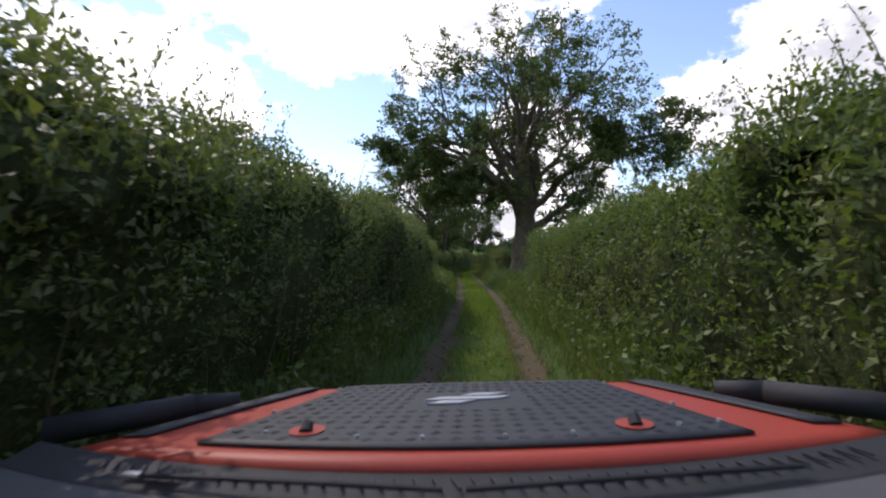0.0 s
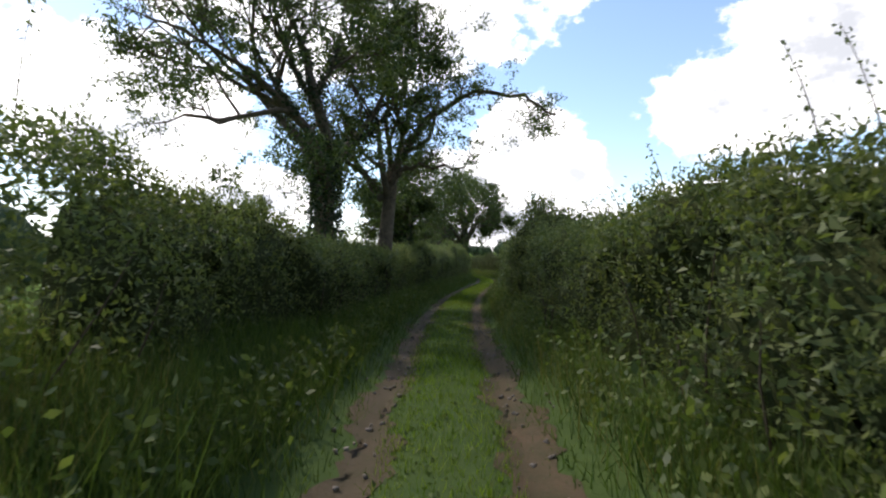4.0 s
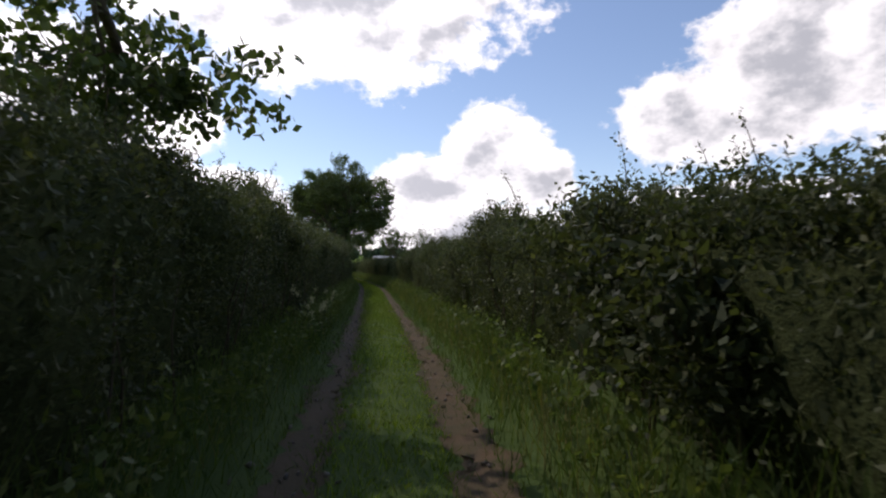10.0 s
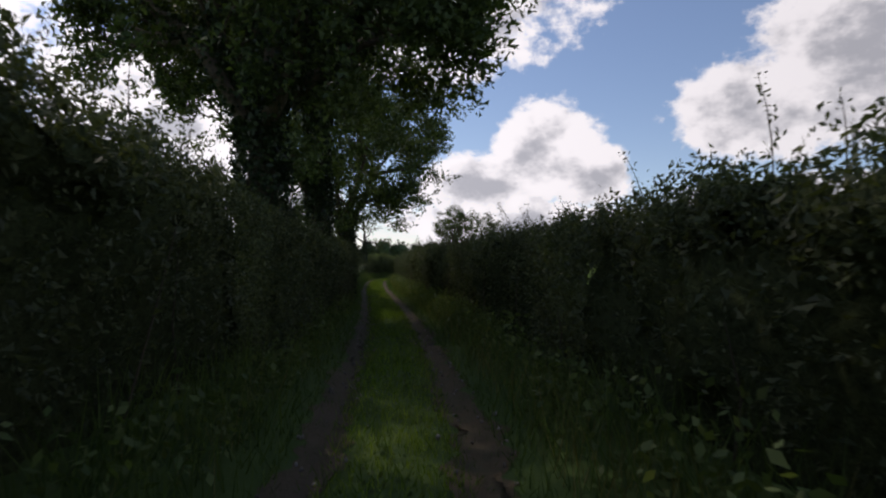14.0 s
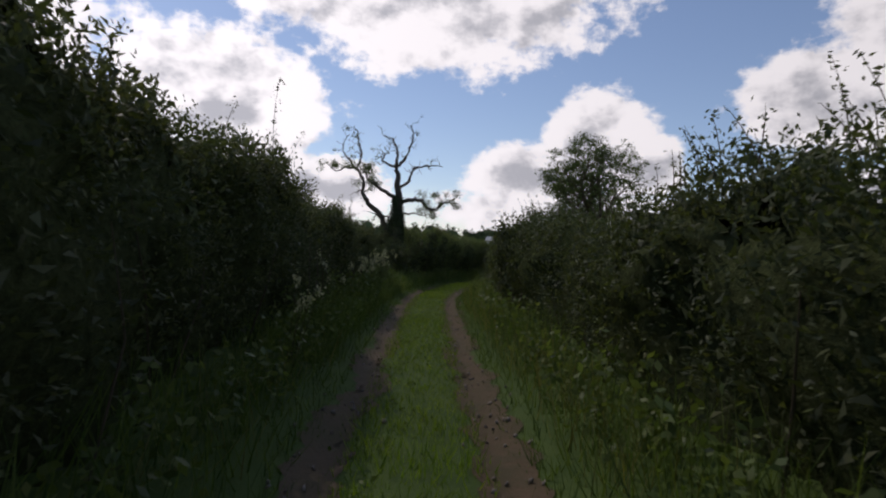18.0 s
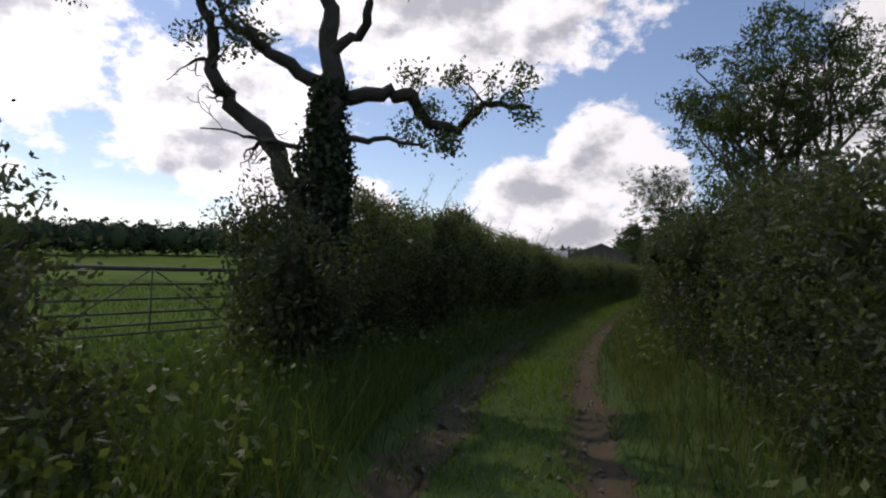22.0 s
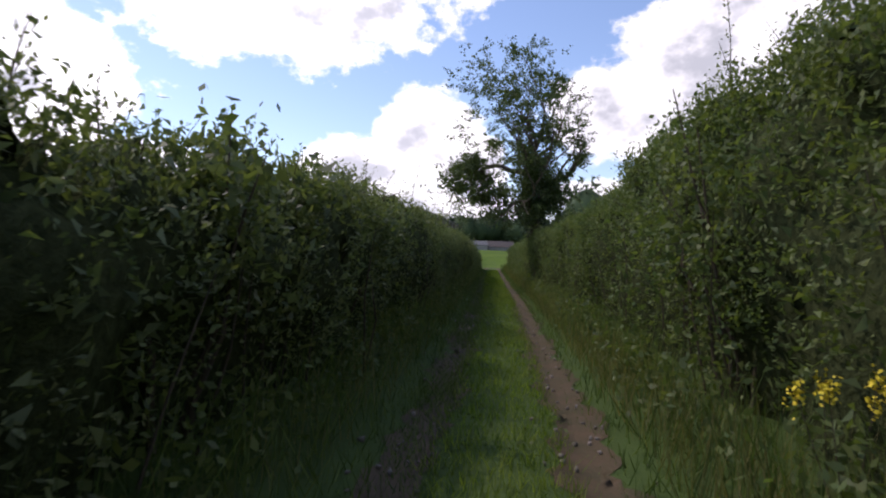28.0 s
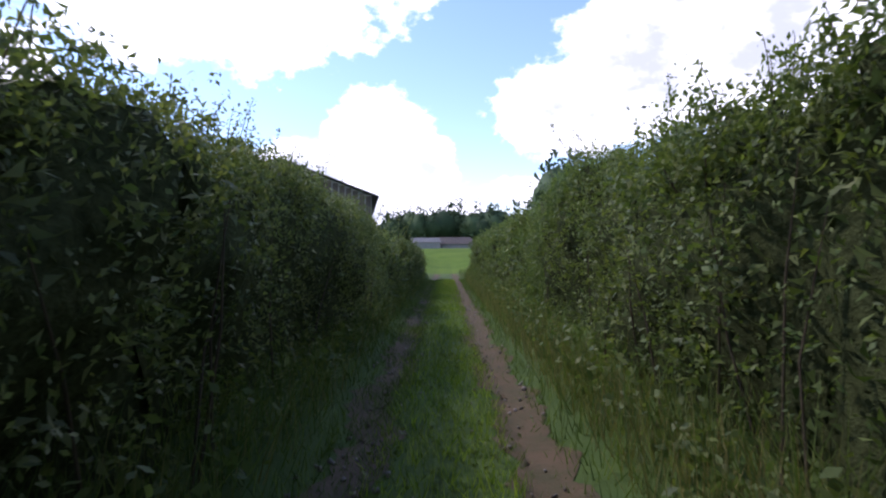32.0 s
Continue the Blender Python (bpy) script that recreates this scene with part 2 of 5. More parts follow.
M_DASH = material("grey_dashboard", (0.085, 0.085, 0.088), 0.7, scale=12.0, second=(0.065, 0.065, 0.068), fine=120, bump=0.2, gloss=0.5)
M_LABEL = material("grey_label", (0.42, 0.42, 0.42), 0.6, scale=9.0)


# ---- mesh helpers ----
def mesh_from(name, verts, faces_n, loops):
    """A mesh from arrays: vertices (n, 3), the number of corners of each face, and all corners in a row."""
    me = bpy.data.meshes.new(name)
    verts, loops, faces_n = np.asarray(verts, np.float32), np.asarray(loops, np.int32), np.asarray(faces_n, np.int32)
    me.vertices.add(len(verts))
    me.vertices.foreach_set("co", verts.ravel())
    me.loops.add(len(loops))
    me.loops.foreach_set("vertex_index", loops)
    me.polygons.add(len(faces_n))
    me.polygons.foreach_set("loop_start", np.concatenate([[0], np.cumsum(faces_n)[:-1]]).astype(np.int32))
    me.update(calc_edges=True)
    return me


def put(name, me, mat, parent=None, label="", kind="", smooth=False):
    ob = new(name, me)
    me.materials.append(mat)
    if smooth:
        me.polygons.foreach_set("use_smooth", np.ones(len(me.polygons), bool))
    ob.parent = parent
    return tagged(ob, label=label, kind=kind)


def empty(name, at, label, category, group=""):
    ob = new(name)
    ob.location = at
    ob.empty_display_size = 0.2
    return tagged(ob, label=label, category=category, group=group)


def part(name, bm, mat, parent, label="", smooth=False):
    me = bpy.data.meshes.new(name)
    bm.to_mesh(me)
    bm.free()
    return put(name, me, mat, parent, label, smooth=smooth)


def box(bm, size, at=(0, 0, 0), turn=None, bevel=0.0):
    m = Matrix.Translation(at) @ (turn.to_4x4() if turn else Matrix()) @ Matrix.Diagonal((*size, 1))
    made = bmesh.ops.create_cube(bm, size=1, matrix=m)
    if bevel:
        edges = list({e for v in made["verts"] for e in v.link_edges})
        bmesh.ops.bevel(bm, geom=edges, offset=bevel, segments=1, affect="EDGES")
    return bm


def rod(bm, a, b, r0, r1=None, sides=8):
    a, b = Vector(a), Vector(b)
    m = Matrix.Translation((a + b) / 2) @ (b - a).to_track_quat("Z", "Y").to_matrix().to_4x4()
    bmesh.ops.create_cone(bm, cap_ends=True, segments=sides, radius1=r0, radius2=r0 if r1 is None else r1, depth=(b - a).length, matrix=m)
    return bm


def leaves(name, at, size, rng, up=0.3, ratio=0.55, out=None, along=None, tri=False):
    """Leaves, one at each point, of the given length, turned at random about an upward or outward bias.
    along: the way they point, roughly; tri: plain slivers for far crowns."""
    n = len(at)
    a = rng.normal(size=(n, 3))
    a /= np.linalg.norm(a, axis=1)[:, None]
    if along is not None:
        a = a * 0.8 + along
        a /= np.linalg.norm(a, axis=1)[:, None]
    nrm = rng.normal(size=(n, 3)) + np.array([0, 0, up])
    if out is not None:
        nrm += out
    b = np.cross(nrm, a)
    b /= np.linalg.norm(b, axis=1)[:, None] + 1e-9
    ln = (np.asarray(size) * rng.uniform(0.65, 1.3, n))[:, None]
    a, b = a * ln * 0.5, b * ln * 0.5 * ratio
    if tri:
        v = np.stack([at - a - b * 0.6, at + b - a * 0.1, at + a], 1).reshape(-1, 3)
        return mesh_from(name, v, np.full(n, 3), np.arange(3 * n))
    v = np.stack([at - a, at + b + a * 0.15, at + a, at - b + a * 0.15], 1).reshape(-1, 3)
    return mesh_from(name, v, np.full(n, 4), np.arange(4 * n))


def tubes(name, lines, sides=6):
    """Tapered round limbs: each line is (points (k, 3), radii (k))."""
    vs, fs, base = [], [], 0
    ang = np.arange(sides) / sides * 2 * np.pi
    for pts, rad in lines:
        pts, rad = np.asarray(pts, float), np.asarray(rad, float)
        k = len(pts)
        d = np.gradient(pts, axis=0)
        d /= np.linalg.norm(d, axis=1)[:, None] + 1e-9
        ref = np.where(np.abs(d[:, 2:3]) > 0.9, np.array([[1.0, 0, 0]]), np.array([[0, 0, 1.0]]))
        u = np.cross(d, ref)
        u /= np.linalg.norm(u, axis=1)[:, None] + 1e-9
        w = np.cross(d, u)
        ring = pts[:, None] + rad[:, None, None] * (np.cos(ang)[None, :, None] * u[:, None] + np.sin(ang)[None, :, None] * w[:, None])
        vs.append(ring.reshape(-1, 3))
        i = np.arange(k - 1)[:, None] * sides + np.arange(sides)[None]
        j = np.arange(k - 1)[:, None] * sides + (np.arange(sides)[None] + 1) % sides
        fs.append((base + np.stack([i, j, j + sides, i + sides], -1)).reshape(-1, 4))
        base += k * sides
    fs = np.concatenate(fs)
    return mesh_from(name, np.concatenate(vs), np.full(len(fs), 4), fs.ravel())


# ---- the lane's line ----
LANE_Y = [-60, -30, 0, 10, 20, 30, 44, 54, 60, 66, 75, 81, 86, 91, 96, 101.4, 111.5, 121.4, 131.3, 141.4, 151.4, 160,
          174, 183, 190, 196, 200, 204, 208, 216, 225, 235, 245, 252, 262, 290, 330]
LANE_X = [3.2, 1.6, 0, -.42, -.95, -1.75, -3.17, -4.15, -4.47, -4.62, -4.41, -4.18, -4.12, -4.25, -4.63, -5.23, -6.8, -8.67,
          -10.57, -12.54, -14.84, -17.2, -21.4, -23.9, -25.7, -27.2, -27.7, -27.9, -27.75, -26.87, -25.45, -23.7, -22.0, -20.95, -19.4, -15.0, -8.7]
FINE_Y = np.arange(-60, 330.01, 0.5)
FINE_X = np.interp(FINE_Y, LANE_Y, LANE_X)
kernel = np.exp(-0.5 * (np.arange(-10, 11) / 4.5) ** 2)
FINE_X = np.convolve(np.pad(FINE_X, 10, mode="reflect", reflect_type="odd"), kernel / kernel.sum(), "valid")


def cx(y):
    return np.interp(y, FINE_Y, FINE_X)


def wave(x, y, s, k=0.0):
    """Smooth uneven field between about -1 and 1."""
    return (np.sin(x * s * 1.3 + k + 1.7 * np.sin(y * s * 0.7 + k)) + np.sin(y * s * 1.1 - k * 2 + 1.3 * np.sin(x * s * 0.9 + 2.1 + k))) * 0.5


def step(v, a, b):
    t = np.clip((v - a) / (b - a), 0, 1)
    return t * t * (3 - 2 * t)


def ground_z(y, lat, sunk=0.0):
    """Height of the ground at a distance lat to the right of the lane's middle."""
    y, lat = np.asarray(y, float), np.asarray(lat, float)
    z = -0.055 * np.exp(-((np.abs(lat) - 0.7) / 0.2) ** 2) + 0.02 * np.exp(-(lat / 0.3) ** 2)
    z = z + step(np.abs(lat), 1.0, 2.4) * 0.22 + 0.03 * wave(lat * 2, y, 0.8) * step(np.abs(lat), 0.9, 2)
    bank = step(y, 20, 26) * (1 - step(y, 44, 52))
    z = z + bank * 0.75 * step(-lat, 1.6, 4.2)
    away = np.hypot(lat, y - 130)
    z = z + step(away, 190, 900) * 18 + 0.6 * wave(lat, y, 0.012, 1) * step(np.abs(lat), 15, 90)
    z = z + 2.6 * step(y, 305, 385) + step(lat, 40, 330) * 4.0 - sunk * (1 - step(np.abs(lat), 3.0, 3.5))
    return z


def place(y, lat, dz=0.0, sunk=0.0):
    """World points at a distance lat to the right of the lane's middle."""
    y, lat = np.asarray(y, float), np.asarray(lat, float)
    return np.stack([cx(y) + lat, y + 0 * lat, ground_z(y, lat, sunk) + dz], -1)


def ribbon(name, ys, lats, mat, lift=0.0, kind="structure", label="", edge=0.0, k=0.0, sunk=0.0):
    """A strip of ground that follows the lane."""
    Y, L = np.meshgrid(ys, lats, indexing="ij")
    Le = L + 0.5 * edge * wave(Y, Y * 0.4, 0.5, k) + edge * (wave(Y, L * 0, 1.9, k) + 0.7 * wave(Y, L * 0, 7.0, k + 1) + 0.5 * wave(Y, L * 0, 15.0, k + 2)) * np.where(np.abs(L - np.mean(lats)) > 0.6 * np.ptp(lats) / 2, 1, 0)
    v = place(Y, Le, lift, sunk).reshape(-1, 3)
    a, b = len(ys), len(lats)
    i = (np.arange(a - 1)[:, None] * b + np.arange(b - 1)[None]).ravel()
    f = np.stack([i, i + 1, i + b + 1, i + b], -1)
    return put(name, mesh_from(name, v, np.full(len(f), 4), f.ravel()), mat, label=label, kind=kind, smooth=True)


far_l = [-2600, -1500, -900, -500, -300, -180, -100, -60, -35, -20, -12, -8, -6, -5, -4.2, -3.4, -2.8, -2.3, -1.9, -1.5, -1.2, -1.0, -.85, -.72, -.6, -.45, -.25, 0]
cols = np.array(far_l + [-v for v in far_l[-2::-1]])
rows_y = np.concatenate([[-2500, -1400, -800, -400, -220, -140, -90], np.arange(-60, 330, 1.0), [340, 350, 360, 370, 380, 390, 400, 460, 540, 660, 850, 1150, 1600, 2500]])
ribbon("ground", rows_y, cols, M_FIELD, label="grass fields and lane verges", sunk=0.12)
ribbon("turf_bed", np.arange(-40, 300, 0.6), np.linspace(-3.6, 3.6, 49), M_TURF, 0.006, label="dark rough turf of the lane and its verges")
ribbon("wheel_track_left", np.arange(-20, 300, 0.12), np.linspace(-0.92, -0.48, 7), M_TRACK_LEFT, 0.014, label="brown earth wheel track", edge=0.12)
ribbon("wheel_track_right", np.arange(-20, 300, 0.12), np.linspace(0.47, 0.97, 7), M_EARTH, 0.014, label="bare reddish earth wheel track", edge=0.12, k=2.0)


# ---- hedges ----
def hedge(y0, y1, side, face, height, width, seed, label, density=345, size=0.049, mat=None, bumps=(), shoots=1.0, end_taper=1.0, core_taper=3.0, step_y=0.2):
    """A hedge along one side of the lane: a filler core coloured as inner shade, twigs, a coat of leaves and long
    shoots.
    bumps: (y, spread, extra height, how far it leans into the lane)."""
    rng = np.random.default_rng(seed)
    mid = (y0 + y1) / 2
    root = empty("hedge", (0, 0, 0), label, "hedge", "hedges along the lane")
    mat = mat or M_HEDGE
    hf = (lambda y: np.full_like(y, height)) if isinstance(height, (int, float)) else (lambda y: np.interp(y, height[0], height[1]))
    ff = (lambda y: np.full_like(y, face)) if isinstance(face, (int, float)) else (lambda y: np.interp(y, face[0], face[1]))

    def shape(y, u, swell=1.0):
        """u: 0 at the foot of the lane face, 1 at its top, 2 at the far edge of the top, 3 at the far foot. Returns lateral, height, outward lateral, outward up."""
        h = hf(y) - 0.05 + 0.16 * wave(y, y * 0.3, 0.9, seed) + 0.09 * wave(y, y * 0.3, 3.1, seed + 2)
        f = ff(y) + 0.3 + 0.22 * wave(y, u * 3, 0.8, seed + 1) + 0.16 * wave(y * 1.3, u * 4, 2.0, seed)
        for by, bs, bh, bl in bumps:
            g = np.exp(-((y - by) / bs) ** 2)
            h, f = h + swell * bh * g, f - swell * bl * g * np.sin(np.clip(u, 0, 1) * 2.2)
        taper = step(y, y0 - 0.01, y0 + end_taper) * (1 - step(y, y1 - end_taper, y1 + 0.01))
        h = h * (0.35 + 0.65 * taper)
        c = np.clip(u, 0, 1)
        lean = -0.16 * np.sin(c * 2.6) + 0.5 * c ** 4
        lat = np.where(u <= 1, f + lean, np.where(u <= 2, f + 0.2 + (u - 1) * (width - 0.4), f + width - 0.2 + (u - 2) * 0.2))
        z = np.where(u <= 1, h * (0.02 + 0.98 * np.sin(c * 1.571)), np.where(u <= 2, h * (1 + 0.05 * np.sin((u - 1) * 3.14)), h * (3 - u)))
        oy = np.where(u <= 1, np.cos(c * 1.571), 0.1)
        oz = np.where(u <= 1, np.sin(c * 1.571) ** 3, 1.0)
        return lat, z, -oy, oz

    def world(y, u, inset, swell=1.0):
        lat, z, oy, oz = shape(y, u, swell)
        lat, z = lat - oy * inset, np.maximum(z - oz * inset, 0.0)
        p = place(y, side * lat)
        p[..., 2] += z
        return p, np.stack([side * oy, 0 * oy, oz], -1)

    # core: a dark mottled sheet that paints the shade deep in the hedge
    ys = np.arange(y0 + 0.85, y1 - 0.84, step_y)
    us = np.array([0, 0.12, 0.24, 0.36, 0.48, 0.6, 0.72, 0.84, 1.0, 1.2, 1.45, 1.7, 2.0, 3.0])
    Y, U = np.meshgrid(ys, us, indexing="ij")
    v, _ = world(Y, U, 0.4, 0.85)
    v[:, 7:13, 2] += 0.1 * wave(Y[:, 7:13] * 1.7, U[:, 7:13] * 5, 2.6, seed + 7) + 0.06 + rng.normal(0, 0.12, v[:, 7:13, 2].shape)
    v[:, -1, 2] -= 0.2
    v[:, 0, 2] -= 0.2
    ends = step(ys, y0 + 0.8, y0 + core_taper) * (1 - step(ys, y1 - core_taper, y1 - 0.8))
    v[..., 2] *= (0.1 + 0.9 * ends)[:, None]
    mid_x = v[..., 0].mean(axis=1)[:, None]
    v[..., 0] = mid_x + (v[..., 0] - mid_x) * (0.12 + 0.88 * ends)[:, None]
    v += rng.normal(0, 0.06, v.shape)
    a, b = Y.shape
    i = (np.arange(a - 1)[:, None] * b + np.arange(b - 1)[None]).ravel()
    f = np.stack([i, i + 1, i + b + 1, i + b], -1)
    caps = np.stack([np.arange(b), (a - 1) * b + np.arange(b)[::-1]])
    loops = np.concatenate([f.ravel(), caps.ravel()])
    put("hedge_core", mesh_from("hedge_core", v.reshape(-1, 3), np.concatenate([np.full(len(f), 4), [b, b]]), loops), M_CORE_SHADE, root, "dark filler sheet inside the hedge, coloured as its shade")
    # coat of leafy sprigs, thinner near the foot, denser where the hedge bulges
    hbar = float(np.mean(hf(ys)))
    fine = np.linspace(y0, y1, 400)
    tall = hf(fine) + 0.6 + sum(bh * 1.6 * np.exp(-((fine - by) / bs) ** 2) for by, bs, bh, bl in bumps)
    per = 7
    n = int((y1 - y0) * (float(np.mean(tall)) * 1.05) * density / per)
    y = np.interp(rng.uniform(0, 1, n), np.cumsum(tall) / np.sum(tall), fine)
    u = rng.uniform(0.03, 1 + 0.38 / hbar, n)
    u = np.where(u > 1, 1 + (u - 1) / 0.38 * hbar * 0.6, u)
    clump = 0.9 * wave(y, u * 4, 2.2, seed) + 0.8 * wave(y * 1.1, u * 6, 4.3, seed + 4)
    lump = wave(y * 1.2, u * 9, 5.6, seed + 9)
    inset = rng.normal(0.13, 0.055, n) - (0.2 * clump + 0.13 * lump) * (1 - 0.5 * step(u, 0.7, 1.0))
    keep = ((u > 0.2) | (rng.uniform(size=n) < 0.25 + 3.5 * u)) & (rng.uniform(size=n) < 1.25 + 0.5 * clump + 0.45 * lump)
    y, u, inset = y[keep], u[keep], inset[keep]
    c, out = world(y, u, inset)
    way = out * 0.8 + rng.normal(0, 0.55, c.shape) + np.array([0, 0, 0.35])
    way /= np.linalg.norm(way, axis=1)[:, None]
    f = rng.uniform(-0.2, 1.0, (len(c), per, 1))
    p = (c[:, None] + way[:, None] * f * 0.15 + rng.normal(0, 0.026, (len(c), per, 3))).reshape(-1, 3)
    out, way = np.repeat(out, per, 0), np.repeat(way, per, 0)
    big = np.ones(len(p))
    for ye in (y0, y1):
        m = int(hbar * width * density * 4.5)
        ue = rng.uniform(0.05, 1.0, m)
        pe, _ = world(np.full(m, ye), ue, 0.0)
        deep = rng.uniform(0, width, m)
        pe[:, 0] += side * deep
        pe[:, 2] *= rng.uniform(0.3, 1.05, m)
        pe[:, 1] += (rng.normal(-0.1, 0.22, m) - 0.15) * (1 if ye == y0 else -1)
        half = m * 2 // 3
        yin = ye + rng.uniform(0.0, 2.8, half) * (1 if ye == y0 else -1)
        pe[:half] = world(yin, rng.uniform(0.05, 2.3, half), rng.uniform(-0.05, 0.5, half))[0]
        end = np.tile([0, -1.0 if ye == y0 else 1.0, 0.3], (m, 1))
        p, out, way, big = np.concatenate([p, pe]), np.concatenate([out, end]), np.concatenate([way, end * 0.4]), np.concatenate([big, rng.choice([1.0, 1.6], m)])
    # broad shaded leaves deeper in
    m = int(n * per * 0.42)
    yi = np.interp(rng.uniform(0, 1, m), np.cumsum(tall) / np.sum(tall), fine)
    ui = rng.uniform(0.04, 1.0 + 0.8 / hbar, m)
    ui = np.where(ui > 1, 1 + (ui - 1) / 0.8 * hbar * 0.95, ui)
    pi, oi = world(yi, ui, np.abs(rng.normal(0.3, 0.13, m)) - 0.08 * wave(yi, ui * 4, 2.2, seed))
    put("inner_foliage", leaves("inner_foliage", pi + rng.normal(0, 0.03, pi.shape), size * 2.1, rng, 0.3, 0.6, oi * 1.2, tri=True), mat, root, "shaded leaves inside the hedge", kind="stuff")
    put("foliage", leaves("foliage", p, size * big, rng, 0.35, 0.5, out * 0.7, along=way), mat, root, kind="stuff")
    # a thick ragged crest
    m = int((y1 - y0) * 720 * (0.049 / size) ** 2)
    yi, ui = rng.uniform(y0 + 0.3, y1 - 0.3, m), rng.uniform(0.68, 1.6, m)
    rag = 0.12 * wave(yi, ui * 2, 2.9, seed + 3) + 0.1 * wave(yi, ui * 3, 7.5, seed + 5)
    pi, oi = world(yi, ui, rng.uniform(-0.04, 0.36, m) - rag)
    put("crest_foliage", leaves("crest_foliage", pi + rng.normal(0, 0.03, pi.shape), size * 1.5, rng, 0.3, 0.65, oi * 0.6, tri=True), mat, root, kind="stuff")
    # twigs in the lower face
    lines = []
    for _ in range(int((y1 - y0) * 0.8)):
        yy = rng.uniform(y0 + 0.3, y1 - 0.3)
        q0, _ = world(np.array([yy]), np.array([0.02]), 0.1)
        q1, _ = world(np.array([yy + rng.normal(0, 0.35)]), np.array([rng.uniform(0.3, 0.6)]), rng.uniform(0.0, 0.16))
        m = (q0[0] + q1[0]) / 2 + rng.normal(0, 0.07, 3)
        lines.append(([q0[0] - [0, 0, 0.1], m, q1[0]], [0.013, 0.01, 0.004]))
    put("twig_mass", tubes("twig_mass", lines, 4), M_TWIG, root, kind="stuff")
    # shoots above the top
    lines, lp = [], []
    for _ in range(int((y1 - y0) * 3.2 * shoots)):
        yy = rng.uniform(y0 + 0.6, y1 - 0.6)
        if wave(np.array([yy]), np.array([seed]), 0.55, seed)[0] < -0.45 and rng.uniform() < 0.7:
            continue
        q0, _ = world(np.array([yy]), np.array([rng.uniform(0.9, 1.9)]), 0.1)
        ln = rng.uniform(0.25, 0.6) * (1.9 if rng.uniform() < 0.2 else 1.0)
        d = np.array([-side * rng.uniform(-0.1, 0.35), rng.normal(0, 0.2), 1.0])
        t = np.linspace(0, 1, 4)[:, None]
        pts = q0[0] + d * ln * t + np.array([-side * 0.12, 0, -0.1]) * ln * t ** 2
        lines.append((pts, [0.007, 0.006, 0.004, 0.002]))
        k = int(ln * 46)
        tt = rng.uniform(0.15, 1.0, k)[:, None]
        lp.append(q0[0] + d * ln * tt + np.array([-side * 0.12, 0, -0.1]) * ln * tt ** 2 + rng.normal(0, 0.03, (k, 3)))
    if lines:
        put("shoot_mass", tubes("shoot_mass", lines, 3), M_TWIG, root, kind="stuff")
        put("shoot_leaves", leaves("shoot_leaves", np.concatenate(lp), size * 0.95, rng, 0.3, 0.5), mat, root, kind="stuff")
    return root


# ---- trees ----
def grow(rng, start, way, length, radius, depth, lines, tips, spread, droop=0.0, wander=0.25, ratio=0.72, kids=(3, 4), min_r=0.012):
    """Adds a limb with its side limbs to lines, and the ends of the finest to tips."""
    k = max(4, int(length / 0.5) + 2) if depth > 1 else 4
    pts, d = [np.array(start, float)], np.array(way, float)
    for s in range(k - 1):
        d = d + rng.normal(0, wander * 0.45, 3) + np.array([0, 0, 0.05 - droop])
        d /= np.linalg.norm(d)
        pts.append(pts[-1] + d * length / (k - 1))
    pts = np.array(pts)
    end_r = max(radius * 0.5, min_r * 0.5)
    lines.append((pts, np.linspace(radius, end_r, k)))
    if depth == 0:
        tips.append(pts[-1])
        tips.append(pts[len(pts) // 2])
        return
    for c in range(rng.integers(kids[0], kids[1] + 1)):
        f = 1.0 if c == 0 else rng.uniform(0.35, 0.98)
        i = f * (k - 1)
        i0 = min(int(i), k - 2)
        p = pts[i0] + (pts[i0 + 1] - pts[i0]) * (i - i0)
        turn = rng.normal(size=3)
        turn -= turn.dot(d) * d
        turn /= np.linalg.norm(turn) + 1e-9
        dirn = d * (1 - spread * (0.5 if c == 0 else 1.0)) + turn * spread * (0.6 if c == 0 else 1.25)
        dirn /= np.linalg.norm(dirn)
        grow(rng, p, dirn, length * ratio * rng.uniform(0.8, 1.15), max((radius + (end_r - radius) * f) * 0.68, min_r * 0.6), depth - 1, lines, tips, spread, droop, wander, ratio, kids, min_r)


